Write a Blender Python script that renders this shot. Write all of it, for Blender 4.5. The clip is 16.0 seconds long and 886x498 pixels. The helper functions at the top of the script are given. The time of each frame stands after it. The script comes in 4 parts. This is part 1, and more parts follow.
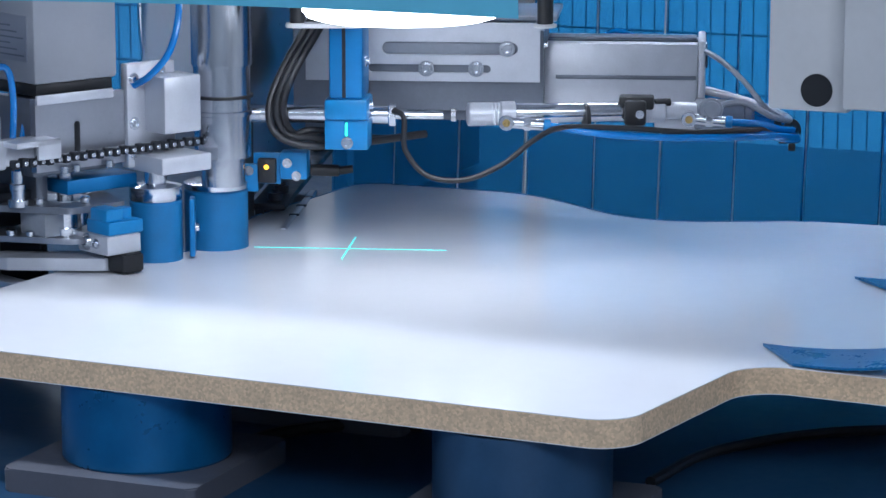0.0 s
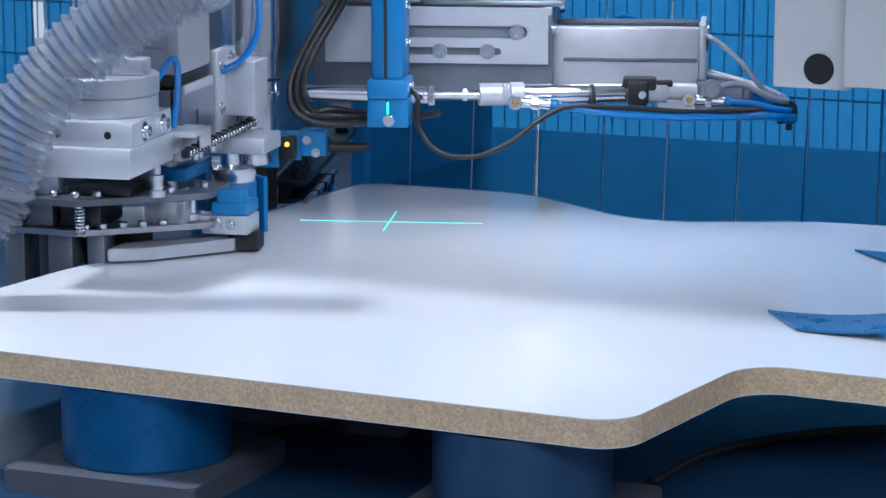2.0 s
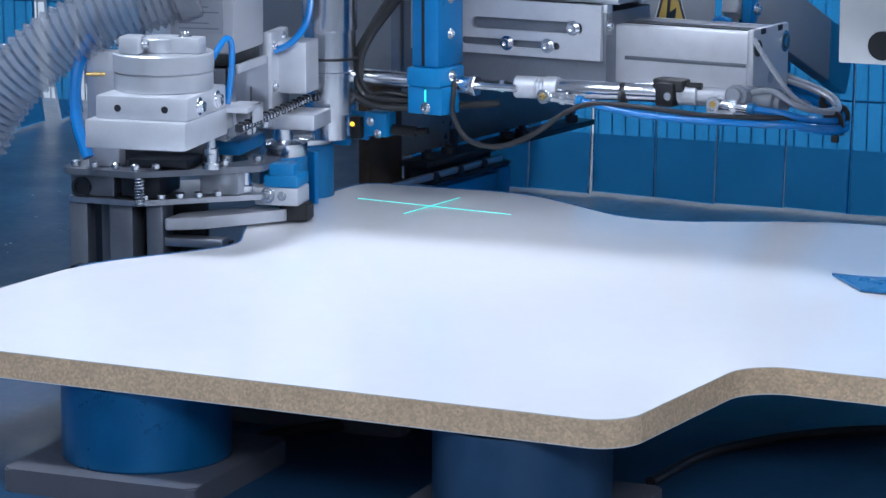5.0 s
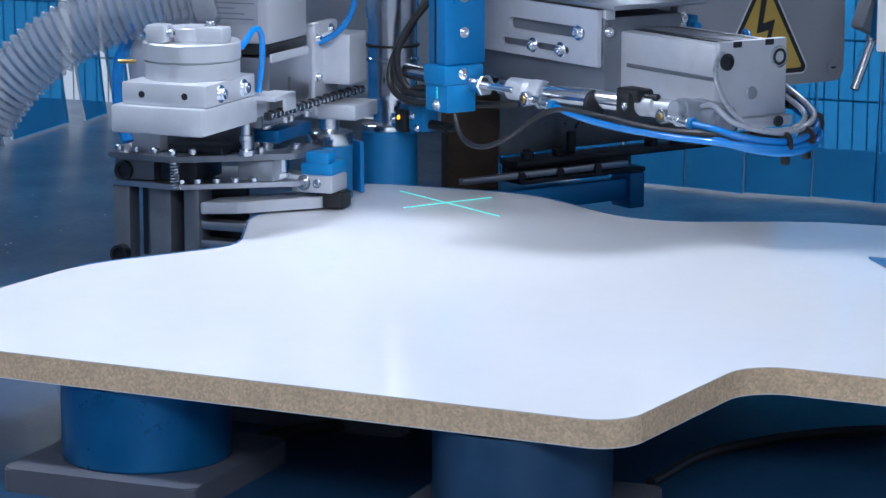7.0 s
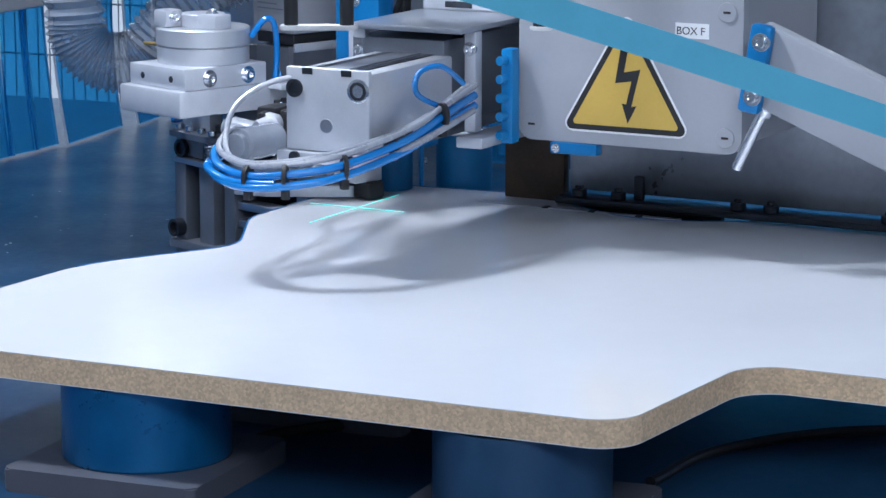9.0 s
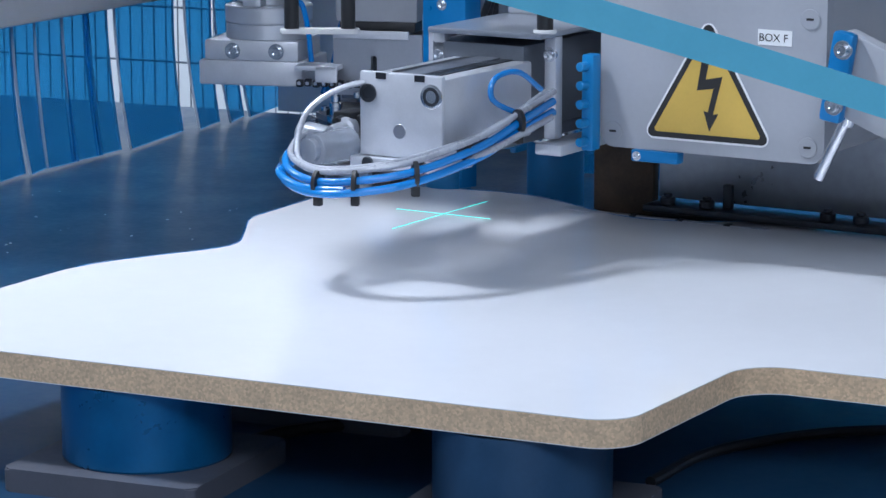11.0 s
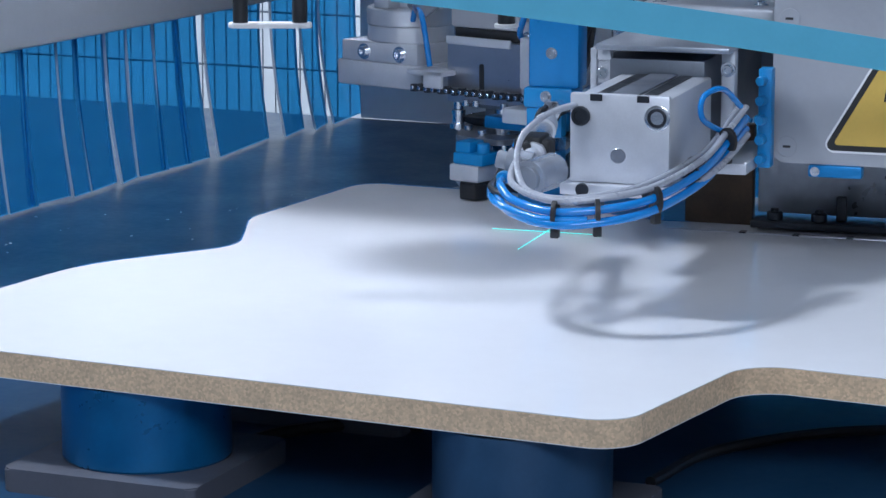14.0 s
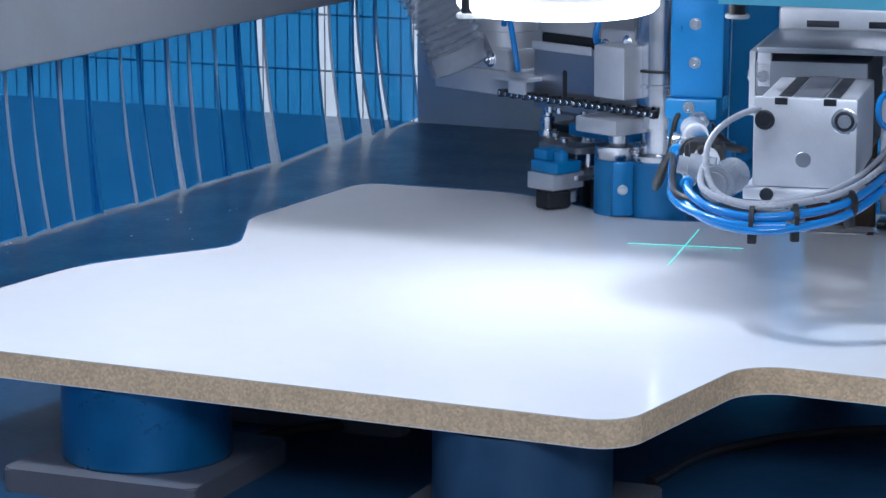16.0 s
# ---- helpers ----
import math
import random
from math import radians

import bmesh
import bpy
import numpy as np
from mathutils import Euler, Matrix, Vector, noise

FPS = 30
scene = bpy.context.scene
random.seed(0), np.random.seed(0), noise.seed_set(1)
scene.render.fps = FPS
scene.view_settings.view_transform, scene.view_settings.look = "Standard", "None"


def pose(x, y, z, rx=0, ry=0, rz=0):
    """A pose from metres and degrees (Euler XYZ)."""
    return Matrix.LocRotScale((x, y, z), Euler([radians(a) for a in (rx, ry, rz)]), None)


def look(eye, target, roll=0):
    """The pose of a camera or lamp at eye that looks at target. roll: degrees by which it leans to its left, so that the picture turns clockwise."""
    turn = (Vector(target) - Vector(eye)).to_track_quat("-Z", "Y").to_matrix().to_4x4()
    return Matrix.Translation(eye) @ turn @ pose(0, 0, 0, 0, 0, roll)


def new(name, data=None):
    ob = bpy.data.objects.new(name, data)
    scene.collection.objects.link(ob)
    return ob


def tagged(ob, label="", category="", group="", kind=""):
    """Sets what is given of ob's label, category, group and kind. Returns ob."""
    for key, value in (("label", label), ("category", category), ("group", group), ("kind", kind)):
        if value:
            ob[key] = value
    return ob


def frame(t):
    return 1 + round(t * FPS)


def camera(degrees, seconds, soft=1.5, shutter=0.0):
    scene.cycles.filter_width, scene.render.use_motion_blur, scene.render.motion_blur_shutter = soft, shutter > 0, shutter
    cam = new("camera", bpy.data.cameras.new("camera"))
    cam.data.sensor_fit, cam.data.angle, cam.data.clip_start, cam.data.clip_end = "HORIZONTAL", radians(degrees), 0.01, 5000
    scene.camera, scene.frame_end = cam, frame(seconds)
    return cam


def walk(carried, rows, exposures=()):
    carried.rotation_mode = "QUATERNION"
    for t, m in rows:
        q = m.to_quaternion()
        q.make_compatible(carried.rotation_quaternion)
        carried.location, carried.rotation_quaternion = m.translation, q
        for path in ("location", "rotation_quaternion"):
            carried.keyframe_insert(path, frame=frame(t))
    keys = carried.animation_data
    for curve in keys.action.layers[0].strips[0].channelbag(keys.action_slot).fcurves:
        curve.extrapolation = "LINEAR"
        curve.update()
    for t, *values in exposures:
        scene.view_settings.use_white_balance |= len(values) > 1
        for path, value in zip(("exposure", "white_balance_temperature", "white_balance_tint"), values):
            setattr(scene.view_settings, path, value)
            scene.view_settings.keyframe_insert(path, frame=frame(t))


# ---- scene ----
# ---- camera: a fixed long lens, looking slightly down ----
cam = camera(17.82, 16.0)
EYE = (0.0, 0.0, 0.7046)
walk(cam, [(0.0, pose(*EYE, 79.065, 0, 0)), (16.0, pose(*EYE, 79.065, 0, 0))], exposures=[(0.0, 0.0, 6080, 14), (16.0, 0.0, 6080, 14)])

# ---- light ----
TOP = 0.125          # upper face of the board; the machine bed is z = 0
MX = Vector((0.903, -0.430, 0))   # the machine's own axes on the bed
MY = Vector((0.430, 0.903, 0))
world = bpy.data.worlds.new("hall")
scene.world = world
world.use_nodes = True
bg = world.node_tree.nodes["Background"]
bg.inputs[0].default_value = (0.55, 0.68, 0.9, 1)
bg.inputs[1].default_value = 0.38


def area(name, eye, target, sx, sy, power, color):
    d = bpy.data.lights.new(name, "AREA")
    d.shape, d.size, d.size_y, d.energy, d.color = "RECTANGLE", sx, sy, power, color
    ob = new(name, d)
    ob.matrix_world = look(eye, target)
    return ob


# key light out of view, placed by the side to which shadows fall
area("unseen_hall_light", (-1.30, 2.75, 2.85), (-0.1, 2.75, 0), 0.40, 0.40, 76, (0.86, 0.93, 1.0))
# three fills added out of view: from the front, on the back wall, left
area("unseen_hall_light", (0.3, -1.5, 2.6), (0.0, 2.6, 0.1), 2.6, 0.9, 91, (0.84, 0.92, 1.0))
area("unseen_hall_light", (0.4, 6.9, 2.95), (0.2, 8.6, 0.6), 4.5, 0.8, 210, (0.80, 0.91, 1.0))
area("unseen_hall_light", (-3.4, 4.6, 2.9), (-2.4, 4.9, 0.4), 0.8, 2.5, 80, (0.80, 0.91, 1.0))


# ---- materials ----
def mat(name, color, rough=0.5, metal=0.0, vary=0.12, scale=30.0, bump=0.0, bscale=200.0, coat=0.0, spec=0.5, stretch=(1, 1, 1), emit=0.0, rvary=0.12):
    m = bpy.data.materials.new(name)
    m.use_nodes = True
    nt = m.node_tree
    b = nt.nodes["Principled BSDF"]
    b.inputs["Roughness"].default_value, b.inputs["Metallic"].default_value = rough, metal
    b.inputs["Coat Weight"].default_value = coat
    b.inputs["Specular IOR Level"].default_value = spec
    tc = nt.nodes.new("ShaderNodeTexCoord")
    mp = nt.nodes.new("ShaderNodeMapping")
    mp.inputs["Scale"].default_value = stretch
    nt.links.new(tc.outputs["Object"], mp.inputs["Vector"])
    n1, n2 = nt.nodes.new("ShaderNodeTexNoise"), nt.nodes.new("ShaderNodeTexNoise")
    n1.inputs["Scale"].default_value, n1.inputs["Detail"].default_value = scale, 6
    n2.inputs["Scale"].default_value, n2.inputs["Detail"].default_value = scale * 9, 3
    for n in (n1, n2):
        nt.links.new(mp.outputs["Vector"], n.inputs["Vector"])
    mix = nt.nodes.new("ShaderNodeMath")
    mix.operation = "MULTIPLY_ADD"
    mix.inputs[1].default_value = 0.45
    nt.links.new(n2.outputs["Fac"], mix.inputs[0])
    nt.links.new(n1.outputs["Fac"], mix.inputs[2])
    ramp = nt.nodes.new("ShaderNodeMapRange")
    ramp.inputs["From Min"].default_value, ramp.inputs["From Max"].default_value = 0.42, 1.02
    ramp.inputs["To Min"].default_value, ramp.inputs["To Max"].default_value = 1 - vary, 1 + vary
    nt.links.new(mix.outputs[0], ramp.inputs["Value"])
    mul = nt.nodes.new("ShaderNodeVectorMath")
    mul.operation = "SCALE"
    mul.inputs[0].default_value = color
    nt.links.new(ramp.outputs[0], mul.inputs["Scale"])
    nt.links.new(mul.outputs[0], b.inputs["Base Color"])
    rr = nt.nodes.new("ShaderNodeMapRange")
    rr.inputs["From Min"].default_value, rr.inputs["From Max"].default_value = 0.42, 1.02
    rr.inputs["To Min"].default_value, rr.inputs["To Max"].default_value = max(0.03, rough * (1 - rvary * 2)), min(1, rough * (1 + rvary * 2))
    nt.links.new(mix.outputs[0], rr.inputs["Value"])
    nt.links.new(rr.outputs[0], b.inputs["Roughness"])
    if bump:
        n3 = nt.nodes.new("ShaderNodeTexNoise")
        n3.inputs["Scale"].default_value = bscale
        nt.links.new(mp.outputs["Vector"], n3.inputs["Vector"])
        bp = nt.nodes.new("ShaderNodeBump")
        bp.inputs["Strength"].default_value, bp.inputs["Distance"].default_value = bump, 0.001
        nt.links.new(n3.outputs["Fac"], bp.inputs["Height"])
        nt.links.new(bp.outputs[0], b.inputs["Normal"])
    if emit:
        b.inputs["Emission Color"].default_value = (*color, 1)
        b.inputs["Emission Strength"].default_value = emit
    return m


def clear(name, tint, body, share, rough=0.12):
    """See-through tinted plastic: part lets light pass, part is a glossy body."""
    m = mat(name, body, rough, vary=0.15, scale=14, bump=0.15, bscale=30)
    nt = m.node_tree
    tr = nt.nodes.new("ShaderNodeBsdfTransparent")
    tr.inputs[0].default_value = (*tint, 1)
    mx = nt.nodes.new("ShaderNodeMixShader")
    mx.inputs[0].default_value = share
    nt.links.new(tr.outputs[0], mx.inputs[1])
    nt.links.new(nt.nodes["Principled BSDF"].outputs[0], mx.inputs[2])
    nt.links.new(mx.outputs[0], nt.nodes["Material Output"].inputs["Surface"])
    return m


LAMINATE = mat("white_laminate", (0.80, 0.81, 0.84), 0.135, vary=0.02, scale=5, bump=0.03, bscale=60, rvary=0.1)
CHIP = mat("chipboard", (0.72, 0.525, 0.34), 0.85, vary=0.14, scale=45, bump=0.22, bscale=420)
nt = CHIP.node_tree
cell = nt.nodes.new("ShaderNodeTexVoronoi")
cell.inputs["Scale"].default_value = 420
sep = nt.nodes.new("ShaderNodeSeparateColor")
rng_node = nt.nodes.new("ShaderNodeMapRange")
rng_node.inputs["To Min"].default_value, rng_node.inputs["To Max"].default_value = 0.80, 1.12
mulc = nt.nodes.new("ShaderNodeVectorMath")
mulc.operation = "SCALE"
base_link = nt.nodes["Principled BSDF"].inputs["Base Color"].links[0]
nt.links.new(base_link.from_socket, mulc.inputs[0])
coord = next(n for n in nt.nodes if n.bl_idname == "ShaderNodeMapping")
nt.links.new(coord.outputs["Vector"], cell.inputs["Vector"])
nt.links.new(cell.outputs["Color"], sep.inputs[0])
nt.links.new(sep.outputs[0], rng_node.inputs["Value"])
nt.links.new(rng_node.outputs[0], mulc.inputs["Scale"])
nt.links.new(mulc.outputs[0], nt.nodes["Principled BSDF"].inputs["Base Color"])
BAND = mat("blue_edge_band", (0.010, 0.135, 0.34), 0.3, vary=0.06)
TAPE = mat("light_blue_tape", (0.10, 0.42, 0.58), 0.4, vary=0.05)
BLUE = mat("blue_anodised", (0.006, 0.19, 0.47), 0.35, metal=0.3, vary=0.08, scale=40)
BLUEP = mat("blue_plastic", (0.006, 0.21, 0.50), 0.38, vary=0.08, scale=60, bump=0.1)
PODBLUE = mat("blue_pod_paint", (0.008, 0.15, 0.36), 0.32, metal=0.55, vary=0.12, scale=25, bump=0.03, bscale=120, coat=0.2)
RUBBER = mat("blue_roller_rubber", (0.006, 0.16, 0.38), 0.55, vary=0.12, scale=60, bump=0.2)
ALU = mat("milled_aluminium", (0.44, 0.46, 0.51), 0.3, metal=0.9, vary=0.06, scale=30, bump=0.05, bscale=300, rvary=0.06)
ALUW = mat("bead_blasted_aluminium", (0.60, 0.62, 0.67), 0.40, metal=0.45, vary=0.07, scale=50, bump=0.12)
ALUD = mat("grey_steel_plate", (0.19, 0.21, 0.25), 0.45, metal=0.6, vary=0.12, scale=30)
STEEL = mat("bright_steel", (0.70, 0.72, 0.76), 0.2, metal=1.0, vary=0.08, scale=50)
DARKST = mat("blackened_steel", (0.035, 0.04, 0.05), 0.4, metal=0.6, vary=0.25, scale=60)
BLACK = mat("black_rubber", (0.012, 0.013, 0.016), 0.5, vary=0.2, scale=80, bump=0.1)
CABLE = mat("black_cable_sheath", (0.02, 0.021, 0.025), 0.42, vary=0.2)
TUBEB = mat("blue_air_tube", (0.005, 0.20, 0.58), 0.2, vary=0.06, coat=0.5)
TUBEG = mat("grey_air_tube", (0.32, 0.34, 0.39), 0.28, vary=0.08, coat=0.3)
GREYP = mat("light_grey_painted_housing", (0.34, 0.355, 0.39), 0.42, vary=0.05, scale=18, bump=0.15, bscale=180)
WHITEP = mat("white_painted_sheet", (0.62, 0.625, 0.63), 0.45, vary=0.05, scale=14, bump=0.1)
HOODG = mat("grey_hood_sheet", (0.58, 0.60, 0.64), 0.5, vary=0.06, scale=12)
YELLOW = mat("yellow_sign", (0.62, 0.41, 0.085), 0.45, vary=0.06, scale=30)
INK = mat("black_print", (0.02, 0.02, 0.022), 0.5, vary=0.1)
PAPER = mat("white_label", (0.78, 0.79, 0.80), 0.5, vary=0.04)
# dark bed; part of the blue stands in for the curtain's reflection
BED = mat("blue_tinted_dark_bed", (0.011, 0.050, 0.112), 0.38, vary=0.2, scale=9, bump=0.02, bscale=80)
PLATE = mat("dark_grey_pod_plate", (0.092, 0.098, 0.122), 0.55, vary=0.12, scale=40, bump=0.1)
# greyer and darker blues for the near pod and the deep pod
PODSLATE = mat("slate_blue_pod_body", (0.03, 0.085, 0.17), 0.36, metal=0.35, vary=0.12, scale=25, bump=0.1, coat=0.2)
PODDARK = mat("dark_blue_pod_body", (0.03, 0.05, 0.10), 0.4, vary=0.15, scale=25, coat=0.2)
STRIP = clear("blue_pvc_strip", (0.27, 0.70, 0.96), (0.03, 0.28, 0.55), 0.30)
# pale tone paints the light that strip edges catch; the loose chips share it
STRIPEDGE = mat("pale_lit_edge_and_chip", (0.62, 0.66, 0.72), 0.4, vary=0.1)
HOSE = clear("clear_suction_hose", (0.86, 0.90, 0.95), (0.34, 0.36, 0.40), 0.50, 0.09)
GLASSY = clear("clear_fitting_plastic", (0.82, 0.85, 0.90), (0.42, 0.45, 0.50), 0.5, 0.1)
LAMP = mat("lamp_diffuser", (0.9, 0.95, 1.0), 0.5, vary=0.0, emit=8.8)
# glow of the two fill bars added out of view inside the hood
BARS = mat("added_bar_glow", (0.85, 0.93, 1.0), 0.5, vary=0.0, emit=23.0)
GREENL = mat("green_laser_line", (0.10, 0.85, 0.72), 0.5, vary=0.0, emit=0.95)
GREENS = mat("green_laser_glow", (0.05, 0.9, 0.45), 0.5, vary=0.0, emit=2.5)
AMBER = mat("amber_signal_light", (1.0, 0.50, 0.03), 0.4, vary=0.0, emit=3.0)
WALLM = mat("pale_hall_wall", (0.62, 0.65, 0.68), 0.7, vary=0.06, scale=2, bump=0.1)
FLOORM = mat("grey_hall_floor", (0.30, 0.31, 0.33), 0.5, vary=0.15, scale=3)
WIRE = mat("dark_fence_wire", (0.17, 0.20, 0.25), 0.5, metal=0.3, vary=0.1)
TURNED = mat("turned_aluminium", (0.62, 0.64, 0.68), 0.36, metal=0.6, vary=0.03, scale=60, rvary=0.02)
GREYTAG = mat("engraved_grey_tag", (0.33, 0.35, 0.40), 0.4, metal=0.4, vary=0.06)
BRASS = mat("brass_fitting", (0.65, 0.45, 0.18), 0.3, metal=1.0, vary=0.08)
SHEET = mat("worn_steel_sheet", (0.33, 0.36, 0.41), 0.34, metal=0.7, vary=0.18, scale=10, bump=0.06)


# ---- mesh tools ----
def finish(bm, name, material, smooth=True):
    me = bpy.data.meshes.new(name)
    bmesh.ops.recalc_face_normals(bm, faces=bm.faces)
    bm.to_mesh(me)
    bm.free()
    for m in (material if isinstance(material, (list, tuple)) else [material]):
        me.materials.append(m)
    if smooth:
        me.polygons.foreach_set("use_smooth", [True] * len(me.polygons))
        me.set_sharp_from_angle(angle=radians(32))
    return me


def part(name, bm, material, parent, label=""):
    ob = new(name, finish(bm, name, material))
    ob.parent = parent
    return tagged(ob, label)


def thing(name, label, category, group="", kind=""):
    return tagged(new(name), label, category, group, kind)


def join(*bms):
    out = bmesh.new()
    for b in bms:
        me = bpy.data.meshes.new("tmp")
        b.to_mesh(me)
        b.free()
        out.from_mesh(me)
        bpy.data.meshes.remove(me)
    return out


def moved(bm, m):
    bmesh.ops.transform(bm, matrix=m, verts=bm.verts)
    return bm


def box(x0, x1, y0, y1, z0, z1, bevel=0.0015, seg=2):
    bm = bmesh.new()
    bmesh.ops.create_cube(bm, size=1)
    bmesh.ops.transform(bm, matrix=Matrix.LocRotScale(((x0 + x1) / 2, (y0 + y1) / 2, (z0 + z1) / 2), None, (x1 - x0, y1 - y0, z1 - z0)), verts=bm.verts)
    if bevel:
        bmesh.ops.bevel(bm, geom=bm.edges[:], offset=min(bevel, 0.3 * min(x1 - x0, y1 - y0, z1 - z0)), segments=seg, affect="EDGES", profile=0.5)
    return bm


def lathe(p0, p1, profile, seg=28):
    """Rings (share along p0-p1, radius) turned round the line."""
    p0, p1 = Vector(p0), Vector(p1)
    axis = (p1 - p0)
    q = axis.to_track_quat("Z", "Y").to_matrix()
    bm = bmesh.new()
    rings = []
    for s, r in profile:
        c = p0 + axis * s
        rings.append([bm.verts.new(c + q @ Vector((r * math.cos(a), r * math.sin(a), 0))) for a in (2 * math.pi * i / seg for i in range(seg))])
    for a, b in zip(rings, rings[1:]):
        for i in range(seg):
            bm.faces.new((a[i], a[(i + 1) % seg], b[(i + 1) % seg], b[i]))
    bm.faces.new(rings[0][::-1])
    bm.faces.new(rings[-1])
    return bm


def cyl(p0, p1, r, seg=24, bevel=0.0008):
    n = (Vector(p1) - Vector(p0)).length
    b = min(bevel, 0.3 * n, 0.3 * r) / n
    return lathe(p0, p1, [(0, r - b * n), (b, r), (1 - b, r), (1, r - b * n)], seg)


def screw(p, way, r=0.0045, h=0.004):
    """A socket-head screw seated at p, its head along way."""
    p, w = Vector(p), Vector(way).normalized()
    e = p + w * h
    return join(cyl(p - w * 0.003, p + w * 0.0008, r * 1.55, 20, 0.0003),
                lathe(p, e, [(0, r), (0.85, r), (1, r * 0.9), (1, r * 0.55), (0.45, r * 0.5)], 18))


def curve_points(pts, n=10):
    pts = [Vector(p) for p in pts]
    ext = [2 * pts[0] - pts[1], *pts, 2 * pts[-1] - pts[-2]]
    out = []
    for i in range(1, len(ext) - 2):
        a, b, c, d = ext[i - 1:i + 3]
        for k in range(n):
            t = k / n
            out.append(0.5 * ((2 * b) + (c - a) * t + (2 * a - 5 * b + 4 * c - d) * t * t + (3 * b - a - 3 * c + d) * t ** 3))
    return out + [pts[-1]]


def tube(pts, r, seg=10, n=10, ribs=None):
    """A round tube through pts; ribs(i) may swell ring i."""
    c = curve_points(pts, n)
    bm = bmesh.new()
    rings = []
    side = None
    for i, p in enumerate(c):
        t = (c[min(i + 1, len(c) - 1)] - c[max(i - 1, 0)]).normalized()
        if side is None:
            side = t.orthogonal().normalized()
        side = (side - t * side.dot(t)).normalized()
        up = t.cross(side)
        rr = r * (ribs(i) if ribs else 1)
        rings.append([bm.verts.new(p + side * rr * math.cos(a) + up * rr * math.sin(a)) for a in (2 * math.pi * k / seg for k in range(seg))])
    for a, b in zip(rings, rings[1:]):
        for k in range(seg):
            bm.faces.new((a[k], a[(k + 1) % seg], b[(k + 1) % seg], b[k]))
    bm.faces.new(rings[0][::-1])
    bm.faces.new(rings[-1])
    return bm


def fillet(corners, n=10):
    """The outline of a polygon of (x, y, radius) with rounded corners."""
    out = []
    k = len(corners)
    for i in range(k):
        p, a, b = (Vector(corners[j][:2]) for j in (i, i - 1, (i + 1) % k))
        r = corners[i][2]
        u, v = (a - p).normalized(), (b - p).normalized()
        if r <= 0:
            out.append(p)
            continue
        half = u.angle(v) / 2
        d = min(r / math.tan(half), 0.5 * (a - p).length, 0.5 * (b - p).length)
        r = d * math.tan(half)
        c = p + (u + v).normalized() * (r / math.sin(half))
        s, e = p + u * d - c, p + v * d - c
        turn = s.angle_signed(e)
        for q in range(n + 1):
            w = s.copy()
            w.rotate(Matrix.Rotation(-turn * q / n, 2))
            out.append(c + w)
    return out


def prism(outline, z0, z1, bevel=0.0):
    bm = bmesh.new()
    lo = [bm.verts.new((p[0], p[1], z0)) for p in outline]
    hi = [bm.verts.new((p[0], p[1], z1)) for p in outline]
    k = len(outline)
    bm.faces.new(lo[::-1])
    top = bm.faces.new(hi)
    for i in range(k):
        bm.faces.new((lo[i], lo[(i + 1) % k], hi[(i + 1) % k], hi[i]))
    if bevel:
        bmesh.ops.bevel(bm, geom=[e for e in bm.edges if abs(e.verts[0].co.z - e.verts[1].co.z) < 1e-6], offset=bevel, segments=2, affect="EDGES")
    return bm


def slotted(x0, x1, z0, z1, y, thick, slots):
    """An upright plate in the x-z plane with rounded slots (x0, x1, z, radius, rise) cut through."""
    bm = bmesh.new()
    loops = [[(x0, z0), (x1, z0), (x1, z1), (x0, z1)]]
    for a, b, z, r, rise in slots:
        loops.append([(b - r + r * math.sin(t), z - r * math.cos(t) + (rise if i > 5 else 0)) for i, t in ((i, math.pi * i / 11) for i in range(12))]
                     + [(a + r - r * math.sin(t), z + r * math.cos(t) + (rise if i < 6 else 0)) for i, t in ((i, math.pi * i / 11) for i in range(12))])
    edges = []
    for lp in loops:
        vs = [bm.verts.new((px, y, pz)) for px, pz in lp]
        edges += [bm.edges.new((vs[i], vs[(i + 1) % len(vs)])) for i in range(len(vs))]
    bmesh.ops.triangle_fill(bm, edges=edges, use_beauty=True, normal=(0, -1, 0))
    ret = bmesh.ops.extrude_face_region(bm, geom=bm.faces[:])
    bmesh.ops.translate(bm, verts=[v for v in ret["geom"] if isinstance(v, bmesh.types.BMVert)], vec=(0, thick, 0))
    return bm


# ---- the hall round the machine ----
def structure(name, bm, material, label):
    return tagged(new(name, finish(bm, name, material)), label, name.split("_")[0], kind="structure")


structure("floor", box(-5, 5, -2, 9, -0.95, -0.9, 0), FLOORM, "grey coated concrete hall floor")
structure("wall_back", box(-5, 5, 8.9, 9.0, -0.9, 3.1, 0), WALLM, "pale painted hall wall behind the machine")
structure("wall_left", box(-5.1, -5, -2, 9, -0.9, 3.1, 0), WALLM, "pale painted hall wall")
structure("wall_right", box(5, 5.1, -2, 9, -0.9, 3.1, 0), WALLM, "pale painted hall wall")
structure("wall_front", box(-5, 5, -2.1, -2.0, -0.9, 3.1, 0), WALLM, "pale painted hall wall behind the viewer")
structure("ceiling", box(-5, 5, -2, 9, 3.1, 3.2, 0), WALLM, "plain pale hall ceiling")

# the bed: a slab whose far edge runs along the machine's own axis
BEDROT = pose(0, 4.78, 0, 0, 0, -24.0)
bed = tagged(new("machine_bed", finish(box(-2.4, 2.4, -3.6, 0.0, -0.12, 0.0, 0.004), "machine_bed", BED)), "dark smooth machine bed with fine chips, tinted blue for the curtain's reflection", "machine bed", kind="structure")
bed.matrix_world = BEDROT
base = tagged(new("machine_base", finish(box(-2.2, 2.2, -3.4, -0.2, -0.9, -0.122, 0.01), "machine_base", ALUD)), "grey steel machine base under the bed", "machine base", kind="structure")
base.matrix_world = BEDROT

